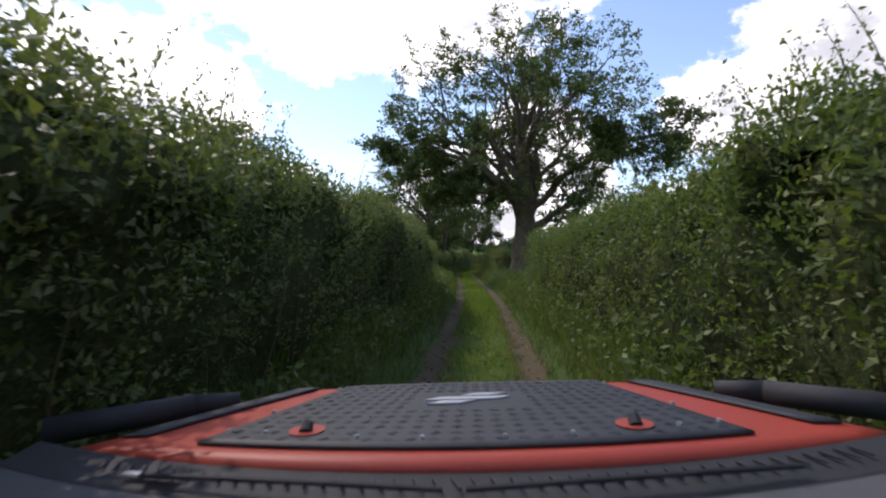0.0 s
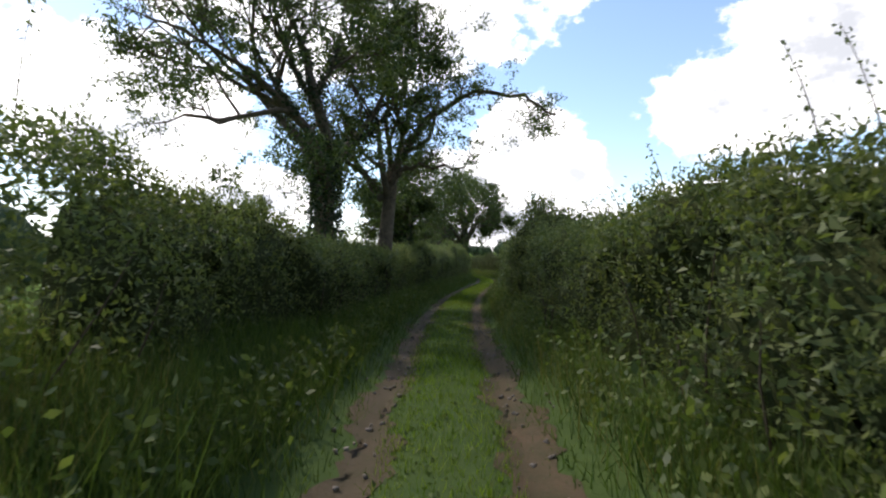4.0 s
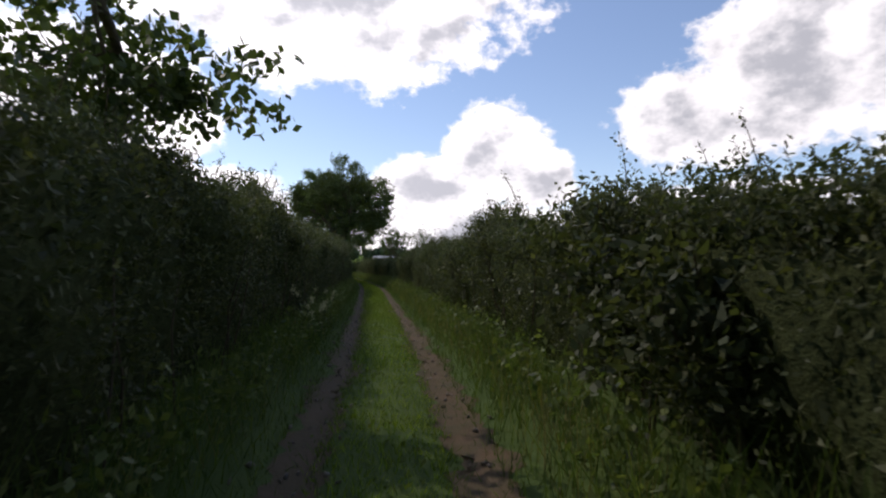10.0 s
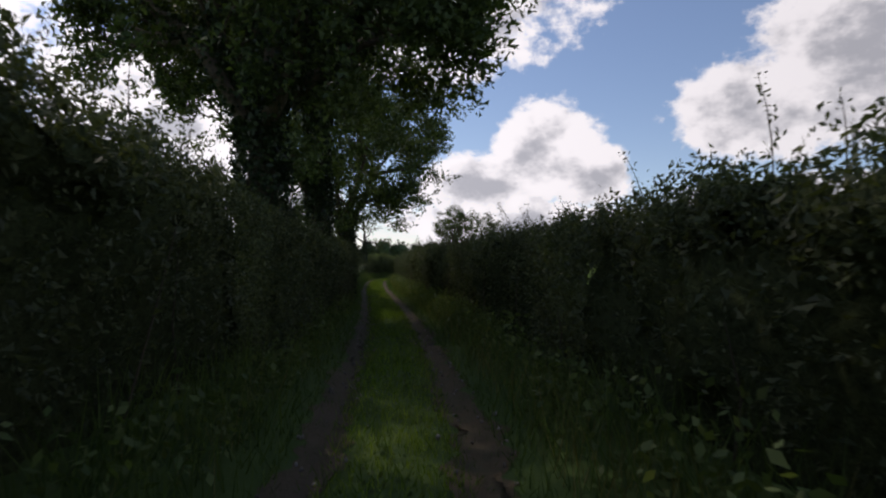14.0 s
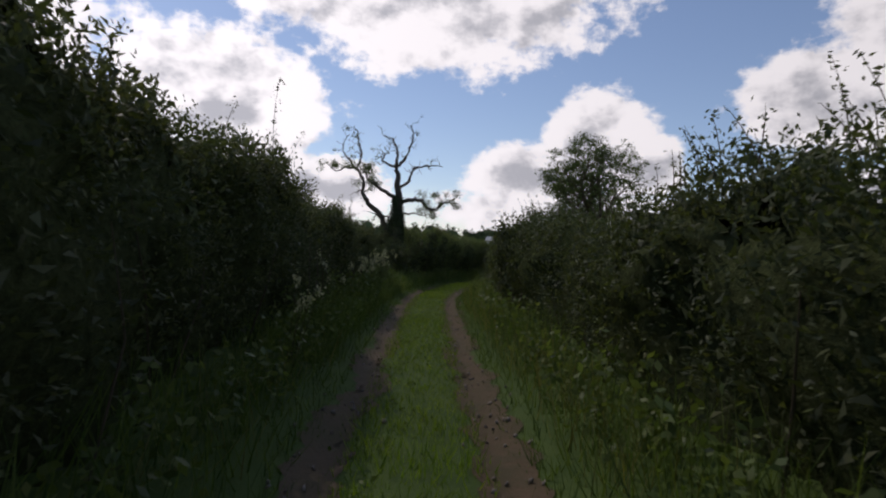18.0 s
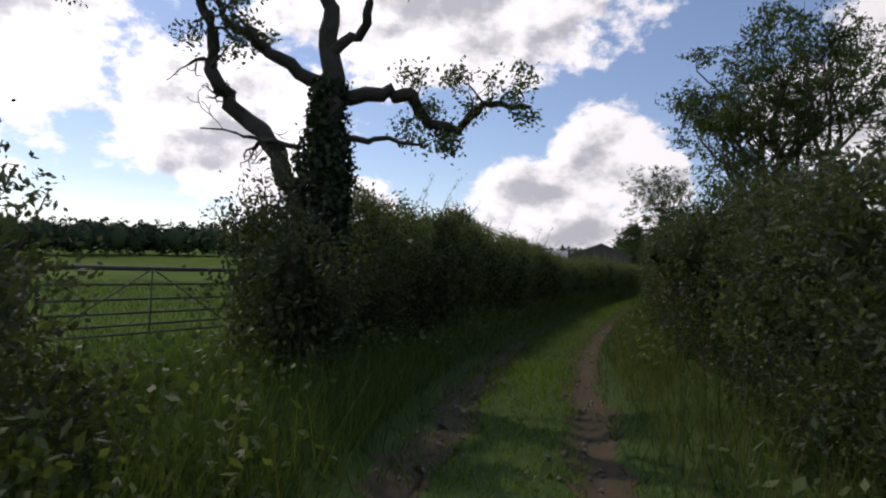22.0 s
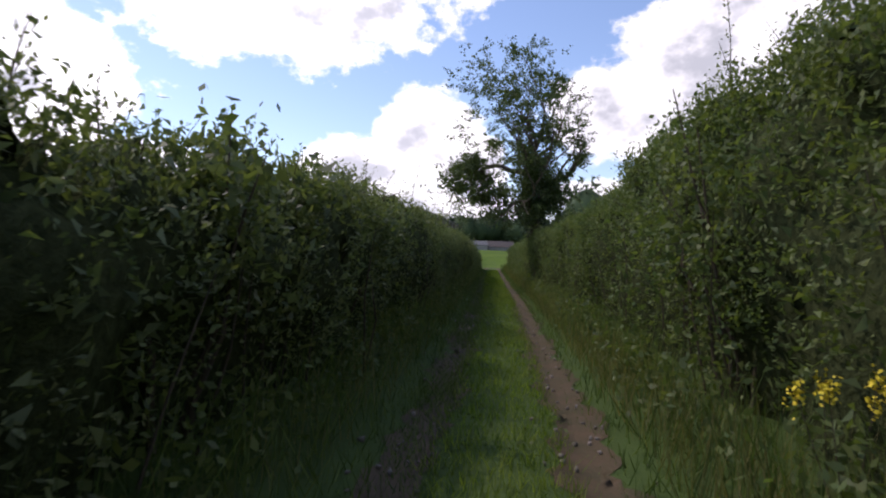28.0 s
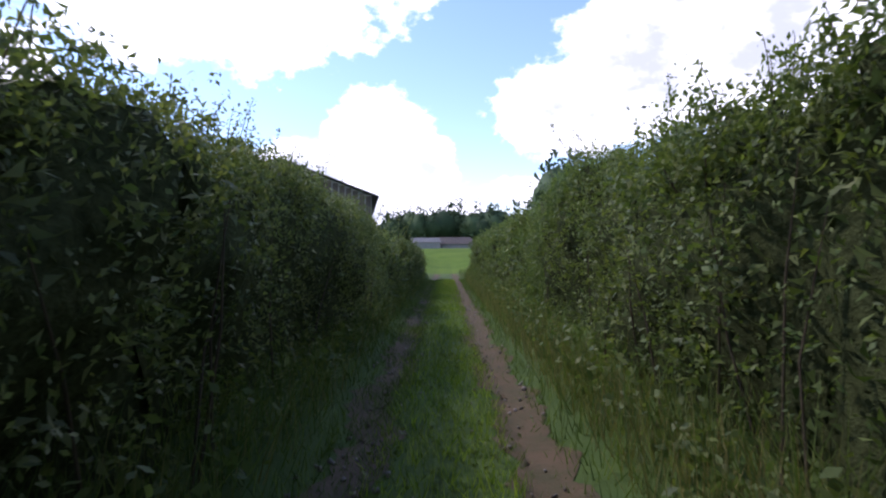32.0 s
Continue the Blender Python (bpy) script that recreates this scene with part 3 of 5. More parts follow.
def tree(x, y, height, crown, trunk_r, seed, label, fork=0.3, leaf_n=30000, leaf_size=0.11, mat=None, bark=None, lean=(0, 0), ivy=0.0, base=None, limbs=5, depth=3,
         clump=0.5, low=0.0, squash=1.0, fine=False, clear=3.0, group="trees along the lane", open_crown=1.0, shift=(0, 0), boughs=(), flare=0.45, bough_leaf=1):
    """A broadleaf tree. base: height of its foot; crown: radius; low: how far down the crown reaches as a part of the height above the fork."""
    rng = np.random.default_rng(seed)
    z0 = float(ground_z(y, x - cx(y))) if base is None else base
    root = empty("tree", (x, y, z0), label, "tree", group)
    zf = height * fork
    lines, tips, thick = [], [], []
    foot = np.array([0, 0, -0.2])
    top = np.array([lean[0], lean[1], zf])
    t = np.linspace(0, 1, 7)[:, None]
    trunk = foot + (top - foot) * t + 0.05 * trunk_r * rng.normal(size=(7, 3))
    rad = trunk_r * (1.0 - 0.28 * t[:, 0] + flare * np.exp(-t[:, 0] * 7))
    put("trunk", tubes("trunk", [(trunk, rad)], 14), bark or M_BARK, root, smooth=True)
    reach = height - zf
    # the crown keeps inside an uneven egg
    cc = np.array([lean[0] + shift[0], lean[1] + shift[1], zf + reach * (0.5 - 0.25 * low)])
    rz = reach * (0.5 + 0.25 * low) * squash

    def inside(p):
        q = (p - cc) / np.array([crown, crown, rz])
        ln = np.linalg.norm(q, axis=1)
        return np.where(((ln > 0.85) & (p[:, 2] > zf))[:, None], cc + (p - cc) * ((0.85 + 0.12 * np.tanh((ln - 0.85) * 2)) / (ln + 1e-6))[:, None], p)

    for i in range(limbs):
        a = 2 * math.pi * (i + rng.uniform(-0.3, 0.3)) / limbs
        tilt = rng.uniform(0.35, 0.95) if i else 0.12
        h = crown / max(reach, 0.1)
        way = np.array([math.cos(a) * tilt * h * 1.5, math.sin(a) * tilt * h * 1.5, 1.0 - 0.45 * tilt])
        way /= np.linalg.norm(way)
        start = foot + (top - foot) * (1.0 if i < 2 else rng.uniform(0.72, 1.0))
        lines = []
        grow(rng, start, way, reach * rng.uniform(0.34, 0.46), trunk_r * (0.5 if i else 0.62), depth, lines, tips, 0.42, wander=0.3)
        lines = [(inside(pts), rad) for pts, rad in lines]
        thick += [(pts, rad) for pts, rad in lines if rad[0] > trunk_r * 0.24]
        put("limb", tubes("limb", lines, 5), bark or M_BARK, root, smooth=True)
    tips = [inside(np.array(tips))]
    for r, way in boughs:  # low boughs: thickness, then (across, along, up) in metres from the foot
        way = np.array(way, float)
        k = np.linspace(0, len(way) - 1, 4 * (len(way) - 1) + 1)
        line = np.stack([np.interp(k, range(len(way)), way[:, j]) for j in range(3)], -1)
        line[1:] += rng.normal(0, 0.06, (len(k) - 1, 3))
        rad = np.linspace(r, r * 0.3, len(k))
        lines = [(line, rad)]
        for j in range(len(k) // 3, len(k), 2):
            d = rng.normal(size=3) * 0.7 + (line[j] - line[j - 1]) * 2
            ends = []
            grow(rng, line[j], d / np.linalg.norm(d), r * 6, rad[j] * 0.45, 2, lines, ends, 0.5, wander=0.4)
            tips.append(np.repeat(np.array(ends), bough_leaf, 0))
        put("bough", tubes("bough", lines, 8), bark or M_BARK, root, smooth=True)
    moved = np.concatenate(tips)
    # clumps of leaves at twig ends and over the egg's shell
    m = max(40, int(len(moved) * 0.5 * open_crown))
    g = rng.normal(size=(m, 3))
    g /= np.linalg.norm(g, axis=1)[:, None]
    lob = 0.8 + 0.2 * wave(g[:, 0] * 3 + seed, g[:, 1] * 3 + g[:, 2] * 2, 2.2, seed)
    shell = cc + g * np.array([crown, crown, rz]) * (lob * rng.uniform(0.72, 1.0, m))[:, None]
    centres = np.concatenate([moved, shell])
    centres = centres[rng.uniform(size=len(centres)) < 0.5]
    wgt = rng.uniform(size=len(centres)) ** 1.2 + 0.1
    per = 16
    sprays = int(leaf_n * 1.55 / per)
    pick = rng.choice(len(centres), sprays, p=wgt / wgt.sum())
    rad = rng.uniform(0.6, 1.3, len(centres))[pick] * clump
    c = centres[pick] + rng.normal(size=(sprays, 3)) * rad[:, None] * np.array([0.45, 0.45, 0.28])
    way = (c - cc) / (np.linalg.norm(c - cc, axis=1)[:, None] + 0.1) + rng.normal(0, 0.6, c.shape) + np.array([0, 0, -0.1])
    way /= np.linalg.norm(way, axis=1)[:, None]
    f = rng.uniform(-0.5, 0.5, (sprays, per, 1))
    p = (c[:, None] + way[:, None] * f * leaf_size * 3.2 + rng.normal(size=(sprays, per, 3)) * leaf_size * np.array([0.55, 0.55, 0.4])).reshape(-1, 3)
    # nothing hangs down into the way of traffic
    keep = (np.abs(p[:, 0] + x - cx(p[:, 1] + y)) > 2.4) | (p[:, 2] + z0 > clear)
    p, way = p[keep], np.repeat(way, per, 0)[keep]
    put("crown", leaves("crown", p, leaf_size * 0.86, rng, 0.4, 0.7, along=way * 0.6, tri=not fine), mat or M_OAK, root, kind="stuff")
    if ivy:
        n = int(ivy)
        t = rng.uniform(0.02, 1.25, n)
        a = rng.uniform(0, 2 * math.pi, n)
        r = trunk_r * (1.15 + 0.25 * wave(a * 2, t * 5, 2.0, seed)) * np.where(t > 1, 0.8, 1) + rng.normal(0.03, 0.05, n)
        p = foot + (top - foot) * t[:, None] + np.stack([np.cos(a) * r, np.sin(a) * r, 0 * a], -1)
        out = np.stack([np.cos(a), np.sin(a), 0 * a], -1)
        if thick:  # it runs on along the lower limbs
            k = rng.integers(0, len(thick), n)
            f = rng.uniform(0, 1, n) ** 1.3
            on = np.array([pts[0] + (pts[-1] - pts[0]) * g if len(pts) < 3 else pts[int(g * (len(pts) - 1.01))] + (pts[int(g * (len(pts) - 1.01)) + 1] - pts[int(g * (len(pts) - 1.01))]) * (g * (len(pts) - 1.01) % 1) for pts, g in ((thick[i][0], g) for i, g in zip(k, f))])
            d = rng.normal(size=(n, 3))
            d /= np.linalg.norm(d, axis=1)[:, None]
            on += d * (np.array([thick[i][1][0] for i in k]) * (1.1 - 0.4 * f) + np.abs(rng.normal(0, 0.1, n)))[:, None]
            keep = on[:, 2] < zf + reach * 0.45
            p, out = np.concatenate([p, on[keep]]), np.concatenate([out, d[keep]])
        put("ivy", leaves("ivy", p, 0.1, rng, 0.2, 0.8, out), M_IVY, root, "dark ivy climbing the trunk and limbs", kind="stuff")
    return root


# ---- the hedges ----
hedge(-6, 24, -1, 1.7, ([-6, 18, 22, 24], [2.35, 2.35, 2.15, 1.75]), 1.5, 1, "tall dark unclipped hawthorn hedge with loose shoots", bumps=[(1.5, 2.5, 0.15, 0.2), (7, 1.5, 0.2, 0.0), (14, 3, 0.3, 0.1)])
hedge(-6, 22.5, 1, 1.75, 2.4, 1.5, 2, "tall green hawthorn and bramble hedge in sun", mat=M_HEDGE_B, bumps=[(5, 3, 0.2, 0.15), (9.5, 1.5, 0.2, 0.0), (20, 2, 0.1, 0.1)])
hedge(21.6, 31, 1, ([22, 31], [2.1, 2.3]), ([22, 26, 31], [1.3, 1.1, 0.8]), 1.6, 23, "low bramble and nettle bank at the end of the hedge", mat=M_HEDGE_B, shoots=0.6)
hedge(42, 101, -1, ([42, 52, 62, 92, 96, 101], [2.6, 1.9, 1.75, 1.65, 1.35, 1.4]), ([42, 50, 60, 66, 76, 81, 89, 94, 101], [1.85, 1.85, 1.95, 2.25, 2.35, 2.8, 2.75, 2.25, 2.25]), 1.5, 3,
      "clipped dark field hedge under roadside trees", shoots=0.5)
# Most hedges from here to y 226 wear the leaf darkened for shade.
hedge(100.0, 150.4, -1, ([101, 110, 150], [1.5, 1.75, 1.75]), ([101, 110, 118, 128, 140, 150], [2.5, 2.5, 2.45, 2.7, 2.6, 2.5]), 1.5, 4, "overgrown shady hedge with flowering weeds at its foot", mat=M_HEDGE_DIM, bumps=[(112, 3, 0.15, 0.1), (124.5, 1.2, 0.2, 0.1), (137, 4, 0.45, 0.2)])
hedge(149.2, 198.7, -1, ([150, 156, 165, 172, 178, 190, 200], [1.35, 1.2, 1.0, 1.1, 1.6, 1.95, 2.1]), ([150, 168, 180, 186, 189.5, 194, 199], [2.2, 2.35, 2.65, 2.45, 2.25, 2.25, 2.2]), 1.5, 5, "dense dark hedge beside a flowery verge", mat=M_HEDGE_DIM, core_taper=1.5, bumps=[(172, 4, 0.4, 0.0), (184.5, 1.2, 0.2, 0.0)])
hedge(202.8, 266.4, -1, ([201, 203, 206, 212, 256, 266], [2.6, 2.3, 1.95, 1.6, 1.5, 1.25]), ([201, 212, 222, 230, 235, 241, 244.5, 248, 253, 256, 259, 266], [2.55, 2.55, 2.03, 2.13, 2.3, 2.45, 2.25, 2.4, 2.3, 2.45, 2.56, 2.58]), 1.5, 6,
      "long shaded hedge with sprouting hazel", bumps=[(218.6, 1.2, 0.25, 0.1), (250.5, 1.0, 0.2, 0.2)])
hedge(41.5, 81.0, 1, 1.75, ([41, 50, 60, 64, 72, 81], [2.2, 2.05, 2.1, 2.15, 2.35, 2.45]), 1.5, 7, "dark hawthorn hedge with a tall bush at its end", core_taper=1.4, bumps=[(54.4, 1.5, 0.95, 0.05), (79.4, 1.8, 0.5, 0.3), (67, 2, 0.3, 0.0)])
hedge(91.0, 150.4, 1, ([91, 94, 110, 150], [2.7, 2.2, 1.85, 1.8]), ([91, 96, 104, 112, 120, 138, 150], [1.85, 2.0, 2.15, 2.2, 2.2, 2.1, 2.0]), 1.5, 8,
      "mixed hedge with young ash and hazel", mat=M_HEDGE_DIM, bumps=[(114.5, 2.2, 0.45, 0.1), (123.6, 1.4, 0.25, 0.1), (135, 2.5, 0.5, 0.0)])
hedge(149.2, 200.6, 1, 1.85, ([150, 180, 186, 196, 200], [2.05, 2.25, 1.95, 1.95, 2.25]), 1.5, 9, "clipped hedge with long thin shoots", mat=M_HEDGE_DIM, shoots=3.2, bumps=[(190, 2.5, 0.3, 0.0)])
hedge(265.2, 292, -1, 1.25, 1.95, 1.5, 21, "shaded hedge running on to the farm", density=170, size=0.085, shoots=0.5)
hedge(265.2, 292, 1, 1.75, 2.5, 1.5, 22, "sunlit hedge running on to the field", density=170, size=0.085, mat=M_HEDGE_B, shoots=0.5)
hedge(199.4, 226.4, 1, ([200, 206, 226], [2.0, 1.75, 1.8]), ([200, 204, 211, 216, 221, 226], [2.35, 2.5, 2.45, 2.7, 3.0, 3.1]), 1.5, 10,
      "tall leafy hedge of elder and thorn", mat=M_HEDGE_DIM, bumps=[(219, 2.5, 0.3, 0.3)])
hedge(225.2, 266.4, 1, ([225, 246, 250, 256, 262, 300], [1.8, 1.75, 1.6, 1.6, 1.75, 1.7]), ([225, 230, 234.3, 237.2, 242, 246, 252, 258, 266], [3.1, 3.1, 3.2, 2.72, 2.75, 2.65, 2.5, 2.5, 2.65]), 1.5, 24,
      "sunlit bramble and elder hedge", mat=M_HEDGE_B, bumps=[(230, 3, 0.1, 0.3), (251.5, 2.5, 0.2, 0.2), (260, 3, 0.25, 0.05)])

# ---- the trees ----
tree(1.05, 38.5, 19, 10.8, 0.92, 11, "huge old oak with a thick bare trunk and wide limbs", fork=0.24, leaf_n=58000, leaf_size=0.21, fine=True, bough_leaf=2, clear=4.0, limbs=7, clump=0.9, low=0.3, depth=3, flare=0.6,
     boughs=[(0.34, [(0.2, -0.3, 3.2), (1.4, -0.8, 4.2), (3.0, -1.2, 5.4), (5.0, -1.6, 7.6)]), (0.24, [(-0.2, -0.3, 5.2), (-1.6, -1.0, 6.2), (-2.8, -1.5, 6.0), (-3.9, -2.0, 5.4)]),
             (0.2, [(-0.2, 0, 5.2), (-2.4, -1.0, 6.6), (-4.6, -2.0, 7.0), (-6.6, -2.8, 6.8), (-8.6, -3.4, 6.2)]),
             (0.26, [(0.4, -0.2, 5.0), (3.0, -1.0, 7.6), (6.0, -2.0, 9.4), (8.2, -2.6, 9.5), (9.4, -3.0, 8.6)]), (0.2, [(-0.3, -0.4, 6.0), (-3.0, -2.0, 8.4), (-6.0, -3.4, 9.2), (-8.4, -4.2, 8.2)])])
tree(-8.1, 55.6, 13.4, 5.2, 0.37, 12, "tall ivy-clad ash leaning over the hedge", fork=0.3, leaf_n=42000, leaf_size=0.15, ivy=5000, low=0.45, clump=0.75, shift=(-1.0, 0))
tree(-7.15, 58.8, 11.5, 4.6, 0.3, 13, "slender forked ash with open branches", fork=0.36, leaf_n=11000, leaf_size=0.14, low=0.2, open_crown=0.5, clump=0.6, limbs=4, depth=3, lean=(0.4, 0.1), shift=(1.0, 0),
     boughs=[(0.13, [(0.1, 0, 3.6), (-0.6, 0.1, 4.6), (-1.5, 0.2, 5.2), (-2.6, 0.4, 5.6)]), (0.12, [(0.3, 0, 3.9), (0.8, 0, 4.7), (1.6, 0.2, 4.9), (3.0, 0.4, 4.8)]),
             (0.13, [(0.3, 0, 4.0), (0.8, 0, 5.0), (1.7, 0.2, 6.0), (2.2, 0.3, 7.2)]), (0.13, [(0.4, 0, 4.4), (1.6, 0, 6.4), (3.4, -0.2, 7.4), (5.0, -0.3, 7.2), (6.3, -0.4, 6.4)])])
tree(-7.7, 66.3, 6.7, 3.3, 0.38, 14, "short flat-headed pollard oak in the hedge", fork=0.5, leaf_n=27000, leaf_size=0.14, low=0.4, ivy=7000, clump=0.6, limbs=6, shift=(1.2, 0))
tree(-7.25, 99.6, 12.4, 5.5, 0.5, 15, "broad oak with ivy on its trunk", fork=0.28, leaf_n=40000, leaf_size=0.165, fine=True, ivy=6000, low=0.25, limbs=6, clump=0.8,
     boughs=[(0.15, [(0, 0.3, 4.5), (-0.6, 2.4, 5.4), (-1.2, 4.6, 5.0), (-1.6, 6.4, 4.2), (-2.0, 8.0, 3.5)]), (0.13, [(0.1, 0.2, 4.3), (1.5, 0.8, 5.4), (3.0, 1.0, 5.7), (4.3, 1.2, 5.4)]), (0.12, [(0.1, 0.4, 5.0), (1.6, 1.8, 6.0), (3.2, 2.6, 6.2), (4.3, 3.0, 5.8)])])
tree(-17.4, 151.1, 11.8, 4.8, 0.36, 16, "dark dense oak rising from the hedge", fork=0.34, leaf_n=46000, leaf_size=0.17, ivy=9000, low=0.3, clump=0.7)
tree(-18.5, 156.9, 11.6, 4.8, 0.27, 17, "ivy-covered oak in a row of three", fork=0.34, leaf_n=36000, leaf_size=0.17, ivy=9000, low=0.35, clump=0.7)
tree(-20.5, 165.6, 10.6, 4.8, 0.3, 18, "leafy oak whose boughs hang low", fork=0.3, leaf_n=28000, leaf_size=0.18, ivy=4000, low=0.4, clump=0.7)
tree(-21.15, 214.3, 10.2, 3.5, 0.32, 19, "open-crowned oak standing in the field", fork=0.3, leaf_n=19000, leaf_size=0.14, low=0.15, open_crown=1.0, clump=0.5, limbs=6)
tree(-18.3, 253.2, 13.4, 3.8, 0.38, 20, "tall thin-crowned ash with ivy round its trunk", fork=0.25, leaf_n=32000, leaf_size=0.13, fine=True, bough_leaf=2, ivy=2600, low=0.4, open_crown=0.8, clump=0.6, lean=(-0.6, -0.2), shift=(-1.5, -0.1),
     boughs=[(0.17, [(-0.2, 0, 4.6), (-1.3, -0.2, 5.6), (-2.6, 0.2, 6.0), (-3.8, 0.3, 5.6), (-4.8, -0.2, 4.6)]), (0.14, [(-0.3, -0.2, 4.4), (-1.1, -0.5, 4.7), (-1.9, -0.7, 4.0), (-2.4, -0.8, 3.3)]),
             (0.13, [(-0.3, -0.3, 4.8), (-0.8, -1.0, 5.4), (-1.0, -1.6, 4.8), (-0.8, -1.9, 4.1)])])


# ---- shrubs ----
def shrub(y, lat, height, radius, seed, label, mat=None, size=0.075, n=2800, lift=0.0, group="shrubs in the hedge", low=0.25):
    """A leafy bush of several stems with an uneven outline."""
    rng = np.random.default_rng(seed)
    at = place(y, lat, lift)
    root = empty("shrub", tuple(at), label, "shrub", group)
    lines, centres = [], []
    for i in range(9):
        a = rng.uniform(0, 2 * math.pi)
        r = radius * rng.uniform(0.2, 0.9)
        h = height * rng.uniform(0.62, 1.0) * (1 - 0.25 * (r / radius) ** 2)
        t = np.linspace(0, 1, 6)[:, None]
        pts = np.array([0.15 * math.cos(a), 0.15 * math.sin(a), -0.1]) + np.array([r * math.cos(a), r * math.sin(a), h]) * np.stack([t[:, 0] ** 1.4, t[:, 0] ** 1.4, t[:, 0]], 1)
        pts[1:] += rng.normal(0, 0.05, (5, 3))
        lines.append((pts, np.linspace(0.03, 0.006, 6)))
        for f in rng.uniform(low, 1.0, 14):
            centres.append(pts[0] + (pts[-1] - pts[0]) * np.array([f ** 1.4, f ** 1.4, f]) + rng.normal(0, radius * 0.22, 3) * np.array([1, 1, 0.6]))
    centres = np.array(centres)
    n = int(n * 1.35)
    pick = rng.integers(0, len(centres), n)
    p = centres[pick] + rng.normal(0, 0.12, (n, 3))
    p[:, 2] = np.maximum(p[:, 2], 0.05)
    put("stem_wood", tubes("stem_wood", lines, 5), M_TWIG, root, kind="stuff", smooth=True)
    put("leaf_mass", leaves("leaf_mass", p, size * 0.84, rng, 0.4, 0.6), mat or M_HEDGE_B, root, kind="stuff")
    m = n // 3
    mid = np.array([0, 0, height * (0.5 + 0.3 * low)])
    q = mid + (centres[rng.integers(0, len(centres), m)] - mid) * rng.uniform(0.35, 0.92, (m, 1)) + rng.normal(0, 0.1, (m, 3))
    q[:, 2] = np.maximum(q[:, 2], 0.05)
    put("inner_leaves", leaves("inner_leaves", q, size * 1.7, rng, 0.3, 0.7, tri=True), mat or M_HEDGE_B, root, "shaded leaves inside the bush", kind="stuff")
    return root


shrub(2.5, -2.6, 3.0, 1.0, 31, "straggly hawthorn bush rising above the hedge", M_HEDGE)
shrub(25.8, -3.0, 2.5, 1.1, 32, "grey-green willow bush at the hedge's end", M_HEDGE, size=0.075, n=9000, low=0.1)
shrub(25.6, 3.6, 2.9, 1.7, 33, "leafy elder bush on bare stems at the hedge's end", M_HEDGE_DIM, size=0.085, low=0.42, n=15000)
shrub(30.5, 4.2, 1.9, 1.3, 34, "low blackthorn bush beside the fence", M_HEDGE, n=4500)
shrub(53.6, 2.9, 3.5, 1.3, 35, "tall elder bush above the hedge", M_HEDGE, size=0.1, n=7000)
shrub(55.4, 2.8, 2.9, 1.1, 58, "dark elder bush rising from the hedge", M_HEDGE, size=0.1, n=4500)
shrub(56.8, -6.8, 3.6, 1.4, 66, "dark thorn bush behind the hedge below the trees", M_HEDGE_DIM, size=0.085, n=15000, low=0.1)
shrub(60.2, -8.3, 3.9, 1.6, 67, "dark thorn bush behind the hedge below the trees", M_HEDGE_DIM, size=0.085, n=15000, low=0.1)
shrub(60.4, -5.4, 3.0, 1.1, 68, "low dark bush between the trunks behind the hedge", M_HEDGE_DIM, n=5000, low=0.1)
shrub(105.6, 2.6, 2.45, 1.1, 59, "broad-leaved hazel in the hedge", M_HEDGE_DIM, size=0.1, n=5000, low=0.4)
shrub(107.6, 2.7, 2.55, 1.1, 60, "broad-leaved hazel in the hedge", M_HEDGE_DIM, size=0.1, n=5000, low=0.4)
shrub(81.0, 3.2, 2.8, 1.3, 36, "tall bright hazel bush beside the gateway", size=0.075, n=5000)
shrub(92.6, 2.4, 1.85, 1.2, 37, "dense rounded hawthorn by the fence", M_HEDGE_DIM, n=7500, low=0.05)
shrub(114.0, 2.9, 2.6, 1.3, 38, "young ash sprouting from the hedge", M_HEDGE_DIM, size=0.075, n=7000)
shrub(118.0, 2.8, 2.6, 1.1, 39, "hazel bush with broad leaves", M_HEDGE_DIM, size=0.075, n=6000)
shrub(134.9, 2.7, 2.9, 1.3, 40, "broad-leaved ash sapling in the hedge", M_HEDGE_DIM, size=0.085, n=6000)
shrub(138.0, 2.7, 3.0, 1.2, 41, "leafy sapling above the hedge", M_HEDGE_DIM, size=0.086)
shrub(134.0, -2.6, 3.3, 1.3, 42, "bright young tree in the hedge", M_HEDGE, size=0.1, n=4000)
shrub(191.0, 3.0, 2.4, 1.2, 43, "leafy hazel clump rising from the hedge", M_HEDGE_DIM, size=0.09, n=5000)
shrub(190.9, 2.3, 2.6, 0.5, 70, "leafy elder shoots standing out of the hedge", M_HEDGE_DIM, size=0.1, n=3000, low=0.4)
shrub(202.5, 3.0, 2.5, 1.3, 44, "elder bush full of leaves", size=0.079)
shrub(206.5, -3.4, 2.5, 1.5, 45, "dark bramble and thorn thicket below the dead tree", M_HEDGE_DIM, low=0.05)
shrub(207.4, -2.7, 3.3, 1.1, 46, "dark elder bush with large leaves", M_HEDGE_DIM, size=0.1, n=10000, low=0.1)
shrub(218.0, -2.7, 2.8, 0.7, 47, "hazel sapling with broad leaves", M_HEDGE, size=0.094)
shrub(219.5, 2.4, 3.1, 1.3, 48, "elder bush arching over the lane", size=0.072)
shrub(230.5, 2.4, 3.4, 1.4, 49, "sunlit hazel bush arching over the lane", size=0.079)
shrub(238.8, 2.5, 3.05, 0.9, 71, "sunlit dogwood bush rising from the hedge", size=0.078, n=6000)
shrub(240.6, -2.4, 3.2, 1.0, 50, "tall hazel sprouts in the hedge", M_HEDGE, size=0.086, n=4200)
shrub(252.3, 2.7, 3.7, 1.2, 61, "leafy elder round the foot of the tall ash", size=0.095, n=6500)
